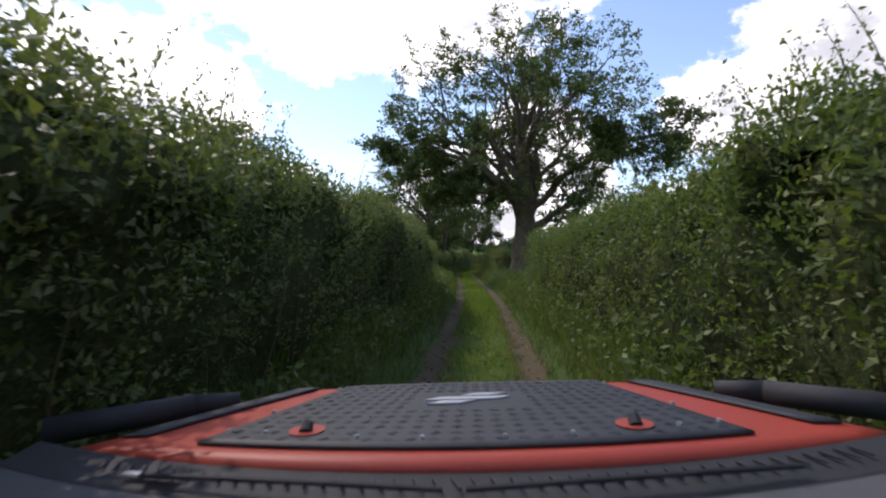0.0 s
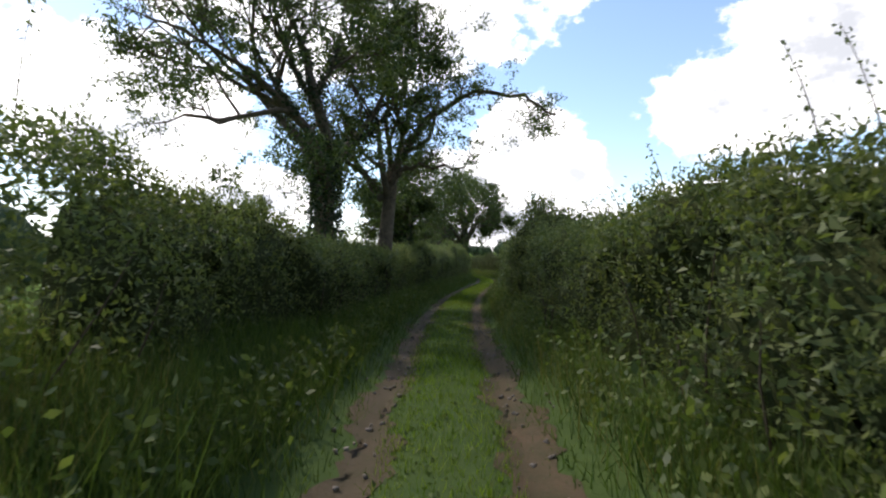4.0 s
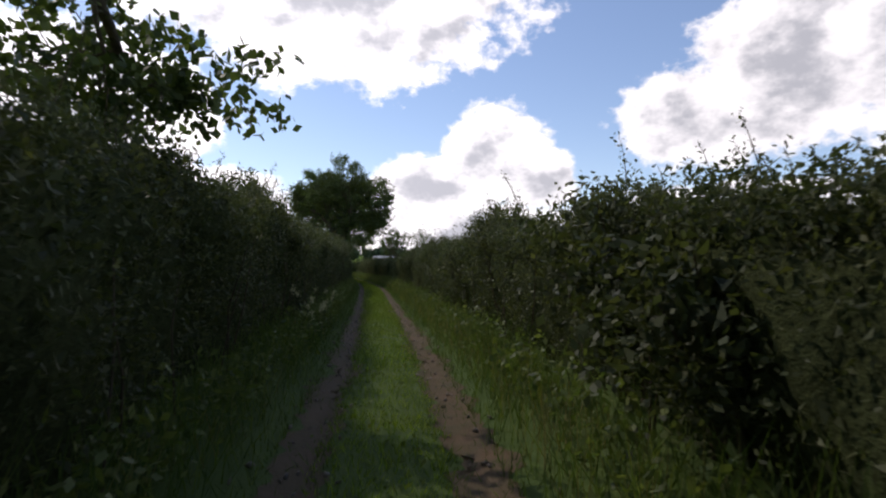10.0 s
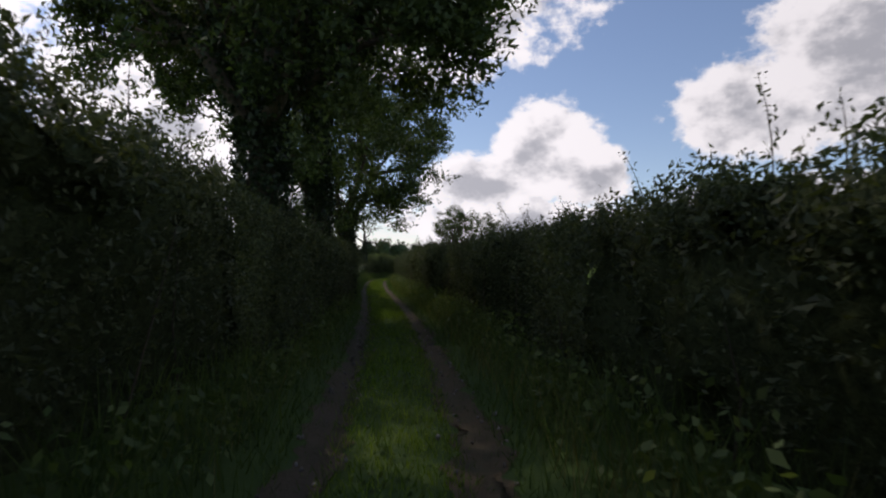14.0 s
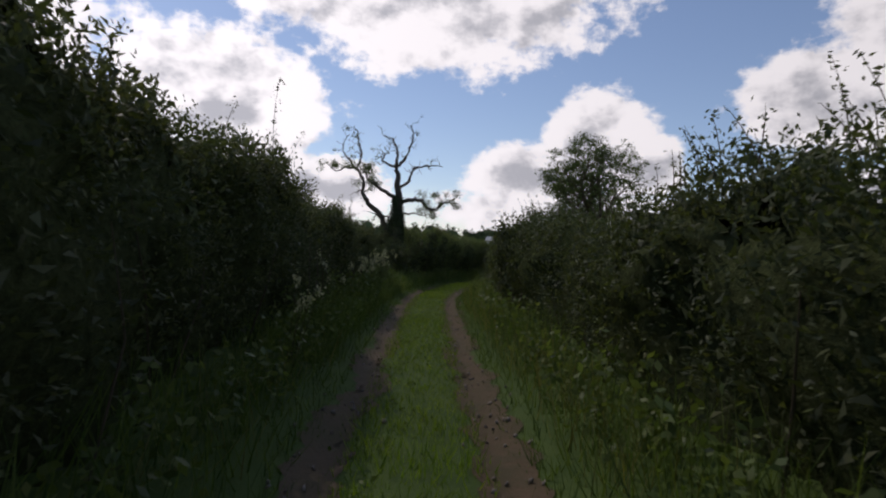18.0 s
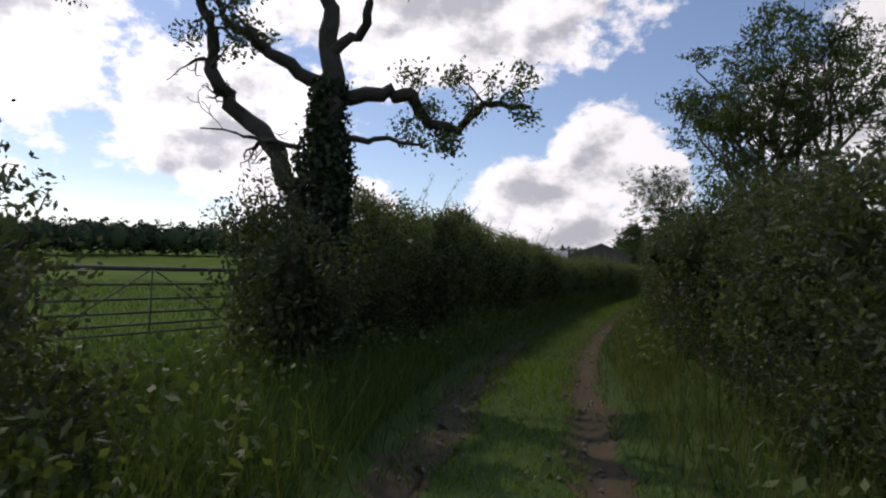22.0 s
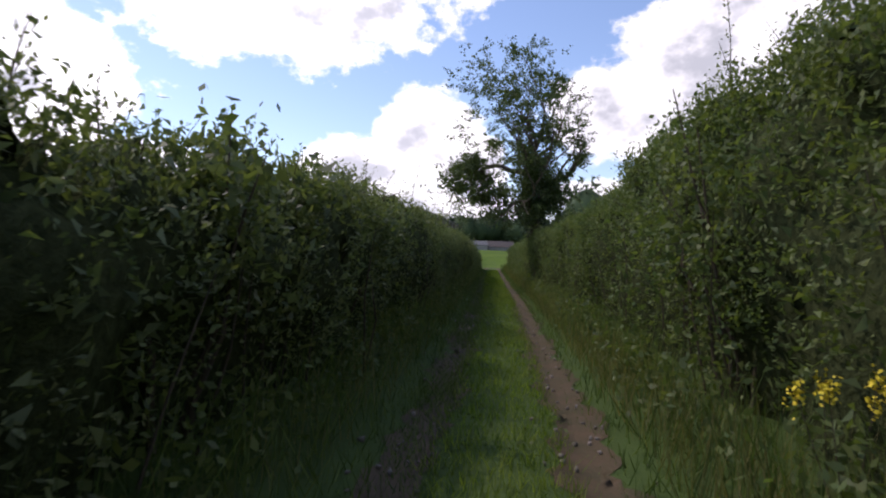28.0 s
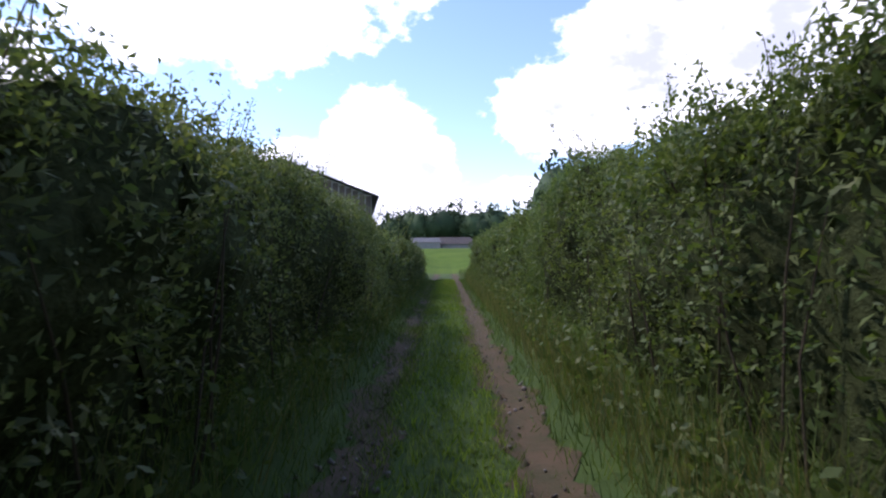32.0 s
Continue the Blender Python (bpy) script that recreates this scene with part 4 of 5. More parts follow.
shrub(257.0, 2.6, 3.3, 1.3, 51, "sunlit bramble and dogwood bush", size=0.072, n=7000)
shrub(230.7, -2.3, 2.95, 0.6, 62, "broad-leaved hazel sprouts standing out of the hedge", M_HEDGE, size=0.105, n=2200, low=0.5)
shrub(229.3, -2.3, 2.6, 0.6, 63, "broad-leaved hazel sprouts standing out of the hedge", M_HEDGE, size=0.105, n=1800, low=0.5)
shrub(233.6, -2.4, 2.7, 0.7, 64, "broad-leaved hazel sprouts standing out of the hedge", M_HEDGE, size=0.1, n=2200, low=0.5)
shrub(248.7, 2.6, 3.2, 1.0, 65, "tall dogwood bush leaning over the lane", size=0.075, n=6000)
shrub(235.6, -2.6, 2.7, 0.9, 57, "leafy hazel sprouts above the hedge", M_HEDGE, size=0.082)
shrub(256.0, -2.6, 2.5, 1.1, 52, "elder bush above the hedge", size=0.079)
shrub(201.9, -2.7, 2.5, 1.0, 54, "dark bramble thicket in front of the dead tree", M_HEDGE_DIM, low=0.02, n=5200)
shrub(204.4, -2.9, 2.6, 1.0, 55, "dark thorn thicket round the dead tree", M_HEDGE_DIM, low=0.05)
shrub(202.9, -3.55, 2.9, 0.5, 69, "ivy-grown thorn bush against the dead trunk", M_HEDGE_DIM, n=5000, low=0.05)
shrub(207.0, -4.7, 2.4, 0.9, 56, "dark thorn bush behind the gate post", M_HEDGE_DIM, low=0.05)
shrub(199.2, -4.6, 2.5, 1.1, 53, "dark thorn bush beside the field gate", M_HEDGE_DIM, low=0.05)


# ---- the dead oak ----
def dead_oak(x, y, seed):
    rng = np.random.default_rng(seed)
    z0 = float(ground_z(y, x - cx(y)))
    root = empty("dead_tree", (x, y, z0), "gaunt half-dead oak with bare crooked limbs and ivy", "tree", "trees along the lane")
    across = np.array([0.967, 0.254, 0.0])
    back = np.array([-0.254, 0.967, 0.0])
    # each limb: thickness at its start, then (across, up) in metres from the foot
    limbs = [
        (0.33, [(0.05, -0.2), (0.05, 1.5), (0.05, 2.5), (0.1, 3.4), (0.05, 4.3), (0, 5.1), (-0.12, 5.5)]),
        (0.2, [(-0.1, 1.7), (-0.4, 2.4), (-0.75, 3.1), (-1.35, 3.65), (-1.65, 4.1), (-1.6, 4.75), (-1.85, 5.1), (-2.05, 5.3)]),
        (0.13, [(-0.05, 4.0), (-0.65, 4.25), (-1.0, 4.5), (-1.45, 4.8), (-1.6, 5.2)]),
        (0.14, [(0.2, 3.8), (0.95, 3.95), (1.3, 3.85), (1.5, 3.5), (2.0, 3.5), (2.2, 3.75), (2.65, 3.85), (3, 3.8)]),
        (0.07, [(0.3, 3.2), (0.9, 3.25), (1.5, 3.1)]),
        (0.05, [(-0.3, 3.0), (-1.0, 3.15), (-1.6, 3.2)]),
    ]
    limbs += [
        (0.095, [(-2.0, 5.2), (-1.85, 5.7), (-1.8, 6.1), (-2.0, 6.6), (-2.05, 7.1), (-2.25, 7.3)]),
        (0.075, [(-2.05, 5.3), (-2.5, 5.35), (-2.95, 5.1), (-3.5, 5.5)]),
        (0.07, [(-2.1, 5.35), (-2.35, 5.75), (-2.7, 6.0), (-2.85, 6.5), (-2.5, 7.1)]),
        (0.08, [(-0.1, 5.4), (-0.5, 5.6), (-0.8, 5.8), (-0.7, 6.1), (-0.5, 6.2), (-0.75, 6.5)]),
        (0.095, [(-0.1, 5.5), (-0.05, 6.0), (-0.05, 6.3), (-0.3, 6.8), (-0.7, 7.0)]),
        (0.1, [(-0.1, 5.45), (0.2, 5.7), (0.45, 6.1), (0.6, 6.7), (0.7, 7.3), (0.5, 7.6)]),
        (0.095, [(0.1, 4.4), (0.6, 4.75), (0.7, 5.2), (1.05, 5.45), (1.5, 5.5), (2.2, 5.55)]),
    ]
    tips = []
    for i, (r, pts) in enumerate(limbs):
        pts = np.array(pts)
        k = np.linspace(0, len(pts) - 1, 4 * (len(pts) - 1) + 1)
        u, v = np.interp(k, range(len(pts)), pts[:, 0]), np.interp(k, range(len(pts)), pts[:, 1])
        depth = np.cumsum(rng.normal(0, 0.09, len(k))) * (0.2 if i == 0 else 1.0)
        line = u[:, None] * across + depth[:, None] * back + v[:, None] * np.array([0, 0, 1.0])
        line[1:] += rng.normal(0, 0.03, (len(k) - 1, 3))
        rad = np.linspace(r, r * 0.26, len(k)) * (0.95 if i == 0 else 0.85)
        if i == 0:
            rad[:4] *= 1.2
        lines = [(line, rad)]
        if i > 0:
            for j in range(len(k) // 3, len(k), 2):
                d = rng.normal(size=3) + np.array([0, 0, 0.5]) + (line[j] - line[j - 1]) * 3
                d /= np.linalg.norm(d)
                grow(rng, line[j], d, rng.uniform(0.22, 0.42), rad[j] * 0.4, 2, lines, tips, 0.55, wander=0.9, kids=(2, 2), min_r=0.012)
        put("trunk" if i == 0 else "limb", tubes("limb", lines, 8 if i < 2 else 6), M_DEAD, root, smooth=True)
    tips = np.array(tips)
    low = tips[((tips[:, 2] < 4.6) & (tips @ across > 0.4)) | ((tips[:, 2] < 5.6) & (tips[:, 2] > 4.2) & (tips @ across < -0.5)) | (rng.uniform(size=len(tips)) < 0.04)]
    pick = rng.integers(0, len(low), 5200)
    put("sparse_leaves", leaves("sparse_leaves", low[pick] + rng.normal(0, 0.09, (5200, 3)), 0.075, rng), M_OAK, root, kind="stuff")
    n = 8000
    t, a = rng.uniform(0, 4.0, n), rng.uniform(0, 2 * math.pi, n)
    r = 0.29 + 0.07 * wave(a * 2, t * 2, 1.5) + rng.normal(0.02, 0.06, n) - 0.12 * np.maximum(t - 2.8, 0)
    p = np.stack([np.cos(a) * r + 0.05, np.sin(a) * r, t], -1)
    put("ivy", leaves("ivy", p, 0.09, rng, 0.2, 0.8, np.stack([np.cos(a), np.sin(a), 0 * a], -1)), M_IVY, root, "dark ivy round the dead trunk", kind="stuff")


dead_oak(-30.85, 203.3, 61)


# ---- gates and fences ----
def post(at, height, width, label, category="post", mat=None, group="", tilt=0.0, square=True, name="fence_post"):
    bm = bmesh.new()
    if square:
        box(bm, (width, width, height + 0.3), (0, 0, height / 2 - 0.15), bevel=width * 0.08)
    else:
        rod(bm, (0, 0, -0.3), (0, 0, height), width / 2, width * 0.46, 9)
    me = bpy.data.meshes.new(name)
    bm.to_mesh(me)
    bm.free()
    ob = put(name, me, mat or M_POST)
    ob.matrix_world = pose(*at, tilt, tilt * 0.5, tilt * 20)
    return tagged(ob, label, category, group)


def field_gate(a, b, height, bars, mat, label, hang=0.12, brace=True, top=0.026):
    """A tubular field gate between two points on the ground."""
    a, b = Vector(a), Vector(b)
    root = empty("field_gate", tuple(a), label, "gate", "field gates")
    w = b - a
    n = w.length
    root.matrix_world = Matrix.Translation(a) @ Matrix.Rotation(math.atan2(w.y, w.x), 4, "Z") @ Matrix.Rotation(-math.atan2(w.z, math.hypot(w.x, w.y)), 4, "Y")
    for u in (0.02, n - 0.02):
        part("upright", rod(bmesh.new(), (u, 0, hang), (u, 0, height), 0.024), mat, root, smooth=True)
    for i in range(bars):
        z = hang + (height - hang) * (i / (bars - 1)) ** 1.25
        part("bar", rod(bmesh.new(), (0.02, 0, z), (n - 0.02, 0, z), 0.021 if i < bars - 1 else top), mat, root, smooth=True)
    part("upright", rod(bmesh.new(), (n * 0.5, 0.03, hang), (n * 0.5, 0.03, height), 0.014), mat, root, smooth=True)
    if brace:
        part("brace", rod(bmesh.new(), (0.04, 0.035, hang), (n * 0.5, 0.035, height), 0.014), mat, root, smooth=True)
        part("brace", rod(bmesh.new(), (n - 0.04, 0.035, hang), (n * 0.5, 0.035, height), 0.014), mat, root, smooth=True)
    for z in (hang + 0.15, height - 0.12):
        part("hinge", box(bmesh.new(), (0.09, 0.05, 0.05), (-0.05, 0, z), bevel=0.006), mat, root)
    return root


def gz(x, y):
    return float(ground_z(y, x - cx(y)))


gate_posts = "posts of the field gates"
post((-1.24, 89.6, gz(-1.24, 89.6)), 1.27, 0.16, "square weathered oak gate post", group=gate_posts, tilt=1.0, name="gate_post")
field_gate((-1.0, 89.75, 0.36), (-1.36, 85.15, 0.19), 1.21, 7, M_GALV, "galvanised seven-bar steel field gate", brace=False)
post((-1.36, 85.0, gz(-1.36, 85.0)), 1.38, 0.09, "round galvanised steel gate post", mat=M_GALV, square=False, group=gate_posts, name="gate_post")
field_gate((-1.14, 84.95, 0.27), (-1.19, 81.3, 0.19), 1.21, 7, M_GALV, "galvanised seven-bar steel field gate, closed", brace=False)
post((-1.2, 81.1, gz(-1.2, 81.1)), 1.3, 0.17, "square weathered oak gate post under a bush", group=gate_posts, name="gate_post")
field_gate((-0.05, 91.6, gz(-0.05, 91.6)), (1.6, 93.5, gz(1.6, 93.5)), 1.0, 6, M_GALV, "galvanised sheep hurdle standing open in the field")


def rail_fence(points, height, rails, label):
    root = empty("rail_fence", (*points[0], gz(*points[0])), label, "fence")
    o = Vector((*points[0], gz(*points[0])))
    for p in points:
        q = Vector((*p, gz(*p))) - o
        part("fence_post", box(bmesh.new(), (0.11, 0.09, height + 0.3), (q.x, q.y, q.z + height / 2 - 0.15), bevel=0.008), M_POST, root)
    for a, b in zip(points, points[1:]):
        a, b = Vector((*a, gz(*a))) - o, Vector((*b, gz(*b))) - o
        turn = Matrix.Rotation(math.atan2(b.y - a.y, b.x - a.x), 3, "Z")
        for i in range(rails):
            z = 0.25 + (height - 0.38) * i / (rails - 1)
            m = (a + b) / 2
            part("rail", box(bmesh.new(), ((b - a).length + 0.08, 0.04, 0.1), (m.x - 0.06, m.y, m.z + z), turn, bevel=0.006), M_POST, root)


rail_fence([(-1.25, 90.0), (-1.3, 90.7), (-1.4, 92.2), (-1.55, 93.8)], 1.22, 4, "weathered four-rail timber fence beside the gateway")
gate22 = [(-33.8, 205.7), (-34.8, 202.4)]
field_gate((*gate22[0], gz(*gate22[0])), (*gate22[1], gz(*gate22[1])), 1.2, 6, M_RUST, "dark weathered six-bar steel field gate", top=0.04)
post((-33.7, 205.9, gz(-33.7, 205.9)), 1.35, 0.18, "dark oak gate post beside the thicket", group=gate_posts, name="gate_post")
post((-34.9, 202.2, gz(-34.9, 202.2)), 1.35, 0.18, "dark oak gate post beside a thorn bush", group=gate_posts, name="gate_post")
wire_posts = []
for i, yy in enumerate((25.4, 28.6, 32.0, 35.6, 39.0, 42.3)):
    q = place(yy, -4.4)
    wire_posts.append(Vector(q))
    post(tuple(q), 1.5 - 0.06 * (i % 3), 0.13, "grey round timber fence post on the bank", group="posts of the wire fence on the bank", square=False, tilt=(-1.5, 2, 0.5)[i % 3])
field_posts = []
for i in range(7):
    q = place(30.0 + 2.9 * i + 0.5 * (i % 2), 8.2 - 0.75 * i)
    field_posts.append(Vector(q))
    post(tuple(q), 1.1, 0.11, "short grey timber fence post in the grass field", group="posts of the field fence", square=False, tilt=(2, -1.5, 0.8)[i % 3])
for posts, hs, label in ((wire_posts, (0.5, 0.95, 1.35), "slack wire fence along the bank"), (field_posts, (0.55, 1.0), "slack wire stock fence across the field")):
    root = empty("wire_fence", tuple(posts[0]), label, "fence")
    for h in hs:
        pts = []
        for a, b in zip(posts, posts[1:]):
            for f in (0, 0.33, 0.66):
                pts.append(a.lerp(b, f) - posts[0] + Vector((0.07, 0, h - 0.04 * math.sin(f * 3.1))))
        pts.append(posts[-1] - posts[0] + Vector((0.07, 0, h)))
        put("wire", tubes("wire", [(np.array(pts), np.full(len(pts), 0.004))], 4), M_GALV, root)


# ---- grass ----
def blades(name, y, lat, height, width, mat, rng, label, lean=0.35):
    n = len(y)
    p = place(y, lat, -0.01)
    a = rng.uniform(0, 2 * math.pi, n)
    side = np.stack([np.cos(a), np.sin(a), 0 * a], -1) * (width * rng.uniform(0.6, 1.3, n))[:, None] / 2
    h = height * rng.uniform(0.5, 1.25, n)
    bend = rng.normal(0, lean, (n, 2)) * h[:, None]
    tip = p + np.stack([bend[:, 0], bend[:, 1], h], -1)
    v = np.stack([p - side, p + side, tip], 1).reshape(-1, 3)
    me = mesh_from(name, v, np.full(n, 3), np.arange(3 * n))
    ob = put(name, me, mat, kind="stuff")
    return tagged(ob, label, "grass")


rng = np.random.default_rng(71)
n = 190000
yy = rng.uniform(-2, 288, n)
blades("grass", yy, rng.uniform(-0.6, 0.6, n) * rng.uniform(0.85, 1.08, n), (0.1 + 0.03 * wave(yy, yy, 0.4)) * (1 + 0.5 * wave(yy * 3, yy * 7, 1.6)), 0.012, M_SWARD, rng, "short green grass along the middle of the lane", 0.4)
n = 105000
yy = rng.uniform(-2, 288, n)
sgn = np.where(rng.uniform(size=n) < 0.5, -1, 1)
ll = 0.93 + rng.uniform(0, 1, n) ** 1.15 * 1.3
blades("grass", yy, sgn * ll, (0.17 + 0.4 * step(ll, 0.98, 1.55)) * (1 + 0.3 * wave(yy, ll, 0.7)), 0.014, M_BLADE, rng, "long rank grass on the verges below the hedges")
n = 60000
yy = rng.uniform(-2, 288, n)
blades("grass", yy, np.where(rng.uniform(size=n) < 0.55, -1, 1) * (0.74 + rng.choice([-1, 1], n) * np.abs(0.26 - np.abs(rng.normal(0, 0.11, n)))), 0.075 * (1 + 0.5 * wave(yy, yy * 2, 1.3)), 0.011, M_BLADE, rng, "thin grass creeping into the wheel tracks", 0.6)
n = 26000
yy = rng.uniform(200, 288, n)
blades("grass", yy, -rng.normal(0.72, 0.17, n), 0.11 * (1 + 0.6 * wave(yy, yy * 2, 0.9)), 0.012, M_BLADE, rng, "grass growing over the shaded wheel track", 0.5)
n = 26000
yy = np.concatenate([rng.uniform(205, 285, n // 2), rng.uniform(-2, 205, n // 2)])
ll = rng.uniform(1.2, 1.9, n)
blades("dry_grass", yy, np.where(rng.uniform(size=n) < 0.8, 1, -1) * ll, 0.62, 0.009, M_DRY, rng, "tall dry seeding grass under the hedge", 0.25)
n = 40000
yy = rng.uniform(24, 44, n)
blades("grass", yy, -rng.uniform(1.5, 6.5, n), 0.4, 0.013, M_BLADE, rng, "tall meadow grass on the bank below the wire fence", 0.3)
n = 16000
yy = rng.uniform(24, 44, n)
blades("dry_grass", yy, -rng.uniform(1.8, 6.5, n), 0.55, 0.008, M_DRY, rng, "pale seeding grass heads on the bank", 0.25)
n = 26000
yy = rng.uniform(27, 44, n)
blades("grass", yy, rng.uniform(1.5, 4.5, n), 0.45, 0.015, M_BLADE, rng, "tall rank grass below the old oak", 0.3)
n = 18000
yy = rng.uniform(42, 60, n)
blades("grass", yy, -rng.uniform(1.4, 3.2, n), 0.42, 0.013, M_BLADE, rng, "long shaded grass before the field hedge", 0.35)
n = 26000
yy = rng.uniform(184, 205, n)
blades("grass", yy, -rng.uniform(1.3, 4.4, n), 0.45, 0.013, M_BLADE, rng, "long grass on the wide flowery verge", 0.35)
n = 9000
yy = rng.uniform(82, 92, n)
blades("grass", yy, rng.uniform(1.4, 3.4, n), 0.2, 0.012, M_BLADE, rng, "short grass in the gateway", 0.4)


n = 30000
yy = rng.uniform(82, 96, n)
blades("grass", yy, rng.uniform(3.2, 11, n), 0.16, 0.018, M_BLADE, rng, "grazed grass of the field behind the gates", 0.5)


n = 34000
yy = rng.uniform(198, 224, n)
blades("grass", yy, -4.5 - rng.uniform(0, 1, n) ** 1.4 * 22, 0.2, 0.024, M_BLADE, rng, "uneven pasture grass behind the weathered gate", 0.5)


# broad-leaved weeds at the hedges' feet
def weeds(y0, y1, lat0, lat1, height, count, seed, label):
    rng = np.random.default_rng(seed)
    y, l = rng.uniform(y0, y1, count), rng.uniform(lat0, lat1, count)
    base = place(y, l)
    per = 7
    h = height * rng.uniform(0.5, 1.2, count) * (1 + 0.3 * wave(y, l, 0.9, seed))
    t = rng.uniform(0.1, 1.0, (count, per))
    p = base[:, None] + np.stack([rng.normal(0, 0.1, (count, per)), rng.normal(0, 0.1, (count, per)), t * h[:, None]], -1)
    ob = put("weeds", leaves("weeds", p.reshape(-1, 3), 0.055 if height < 0.1 else 0.095, rng, 0.9, 0.55), M_HEDGE_B, kind="stuff")
    return tagged(ob, label, "weeds")


weeds(-2, 26, -1.9, -1.35, 0.6, 700, 81, "nettles and docks at the hedge's foot")
weeds(-2, 44, 1.35, 2.2, 0.7, 1300, 82, "nettles and brambles on the verge")
weeds(23, 44, -5.0, -1.6, 0.6, 1300, 80, "docks and nettles among the long grass of the bank")
weeds(26, 44, 2.0, 4.0, 0.85, 1100, 83, "brambles and nettles round the old oak")
weeds(42, 200, -1.9, -1.35, 0.55, 3000, 84, "nettles below the shady hedge")
weeds(44, 200, 1.4, 2.0, 0.6, 3000, 85, "brambles and weeds below the hedge")
weeds(-2, 288, -0.5, 0.5, 0.07, 1500, 89, "clover and plantain in the middle of the lane")
weeds(185, 204, -3.8, -1.9, 0.6, 900, 86, "leafy weeds on the wide verge")
weeds(204, 288, -2.0, -1.35, 0.55, 1500, 87, "nettles below the shaded hedge")
weeds(204, 288, 1.4, 1.9, 0.6, 1600, 88, "brambles and weeds below the sunlit hedge")


# ---- flowers ----
def meadowsweet(y, lat, height, seed, label, petal=None, group="cream flowers on the verge"):
    rng = np.random.default_rng(seed)
    at = place(y, lat)
    root = empty("flower", tuple(at), label, "flower", group)
    for _ in range(rng.integers(1, 4)):
        d = np.array([rng.normal(0, 0.16), rng.normal(0, 0.16), 1.0])
        h = height * rng.uniform(0.75, 1.1)
        pts = np.array([d * h * f - np.array([0, 0, 0.05 * (f == 0)]) for f in (0, 0.5, 1)])
        put("stalk", tubes("stalk", [(pts, [0.005, 0.004, 0.003])], 4), M_TWIG, root)
        k = 45
        c = pts[-1] + rng.normal(0, 1, (k, 3)) * np.array([0.026, 0.026, 0.045])
        put("flower_head", leaves("flower_head", c, 0.028, rng, 0.4, 0.9), petal or M_PETAL, root, kind="stuff")
    p = np.array([rng.normal(0, 0.11, 60), rng.normal(0, 0.11, 60), rng.uniform(0.1, 0.75, 60) * height]).T
    put("leaf_tuft", leaves("leaf_tuft", p, 0.09, rng, 0.6, 0.5), M_HEDGE_B, root, kind="stuff")


rng = np.random.default_rng(91)
for i in range(31):
    meadowsweet(rng.uniform(187, 192) if i < 7 else rng.uniform(193.5, 197.6), -rng.uniform(1.75, 2.1), rng.uniform(0.9, 1.35), 200 + i, "cream meadowsweet in flower on the grassy verge")
for i in range(7):
    meadowsweet(rng.uniform(111.5, 116.5), -rng.uniform(1.35, 1.75), rng.uniform(0.5, 1.0), 240 + i, "pale flowering weeds below the shady hedge")
for i in range(2):
    meadowsweet(rng.uniform(182, 184), -rng.uniform(1.5, 1.9), rng.uniform(0.7, 1.2), 260 + i, "white flowering weed below the dark hedge")

for i in range(3):
    meadowsweet(rng.uniform(227.9, 228.5), rng.uniform(1.75, 1.9), rng.uniform(0.8, 0.95), 270 + i, "yellow ragwort in flower below the sunlit hedge", M_YELLOW, "yellow flowers below the hedge")

# stones and a puddle in the tracks
rng = np.random.default_rng(95)
stones, faces = [], []
cube = np.array([(-1, -1, -1), (1, -1, -1), (1, 1, -1), (-1, 1, -1), (-1, -1, 1), (1, -1, 1), (1, 1, 1), (-1, 1, 1)], float)
quads = np.array([(0, 3, 2, 1), (4, 5, 6, 7), (0, 1, 5, 4), (1, 2, 6, 5), (2, 3, 7, 6), (3, 0, 4, 7)])
for i in range(4200):
    yy = rng.uniform(-2, 285)
    q = place(yy, rng.choice([-1, 1]) * rng.normal(0.74, 0.2), 0.025)
    stones.append(cube * rng.uniform(0.005, 0.026, 3) * rng.uniform(0.5, 1.2, (8, 1)) @ np.array(Euler(rng.uniform(0, 3, 3)).to_matrix()) + q)
    faces.append(quads + 8 * i)
put("stones", mesh_from("stones", np.concatenate(stones), np.full(25200, 4), np.concatenate(faces).ravel()), M_STONE, kind="stuff", label="loose stones in the wheel tracks")
tagged(bpy.data.objects["stones"], category="stones")
a = np.linspace(0, 2 * math.pi, 40, endpoint=False)
pl = place(179.4 + np.sin(a) * (0.9 + 0.2 * np.sin(3 * a)), -0.76 + np.cos(a) * (0.13 + 0.04 * np.sin(5 * a)), 0)
pl[:, 2] = float(np.mean(pl[:, 2])) + 0.04
put("puddle", mesh_from("puddle", pl, [40], np.arange(40)[::-1]), M_WATER, label="still rainwater lying in the wheel track", kind="structure")


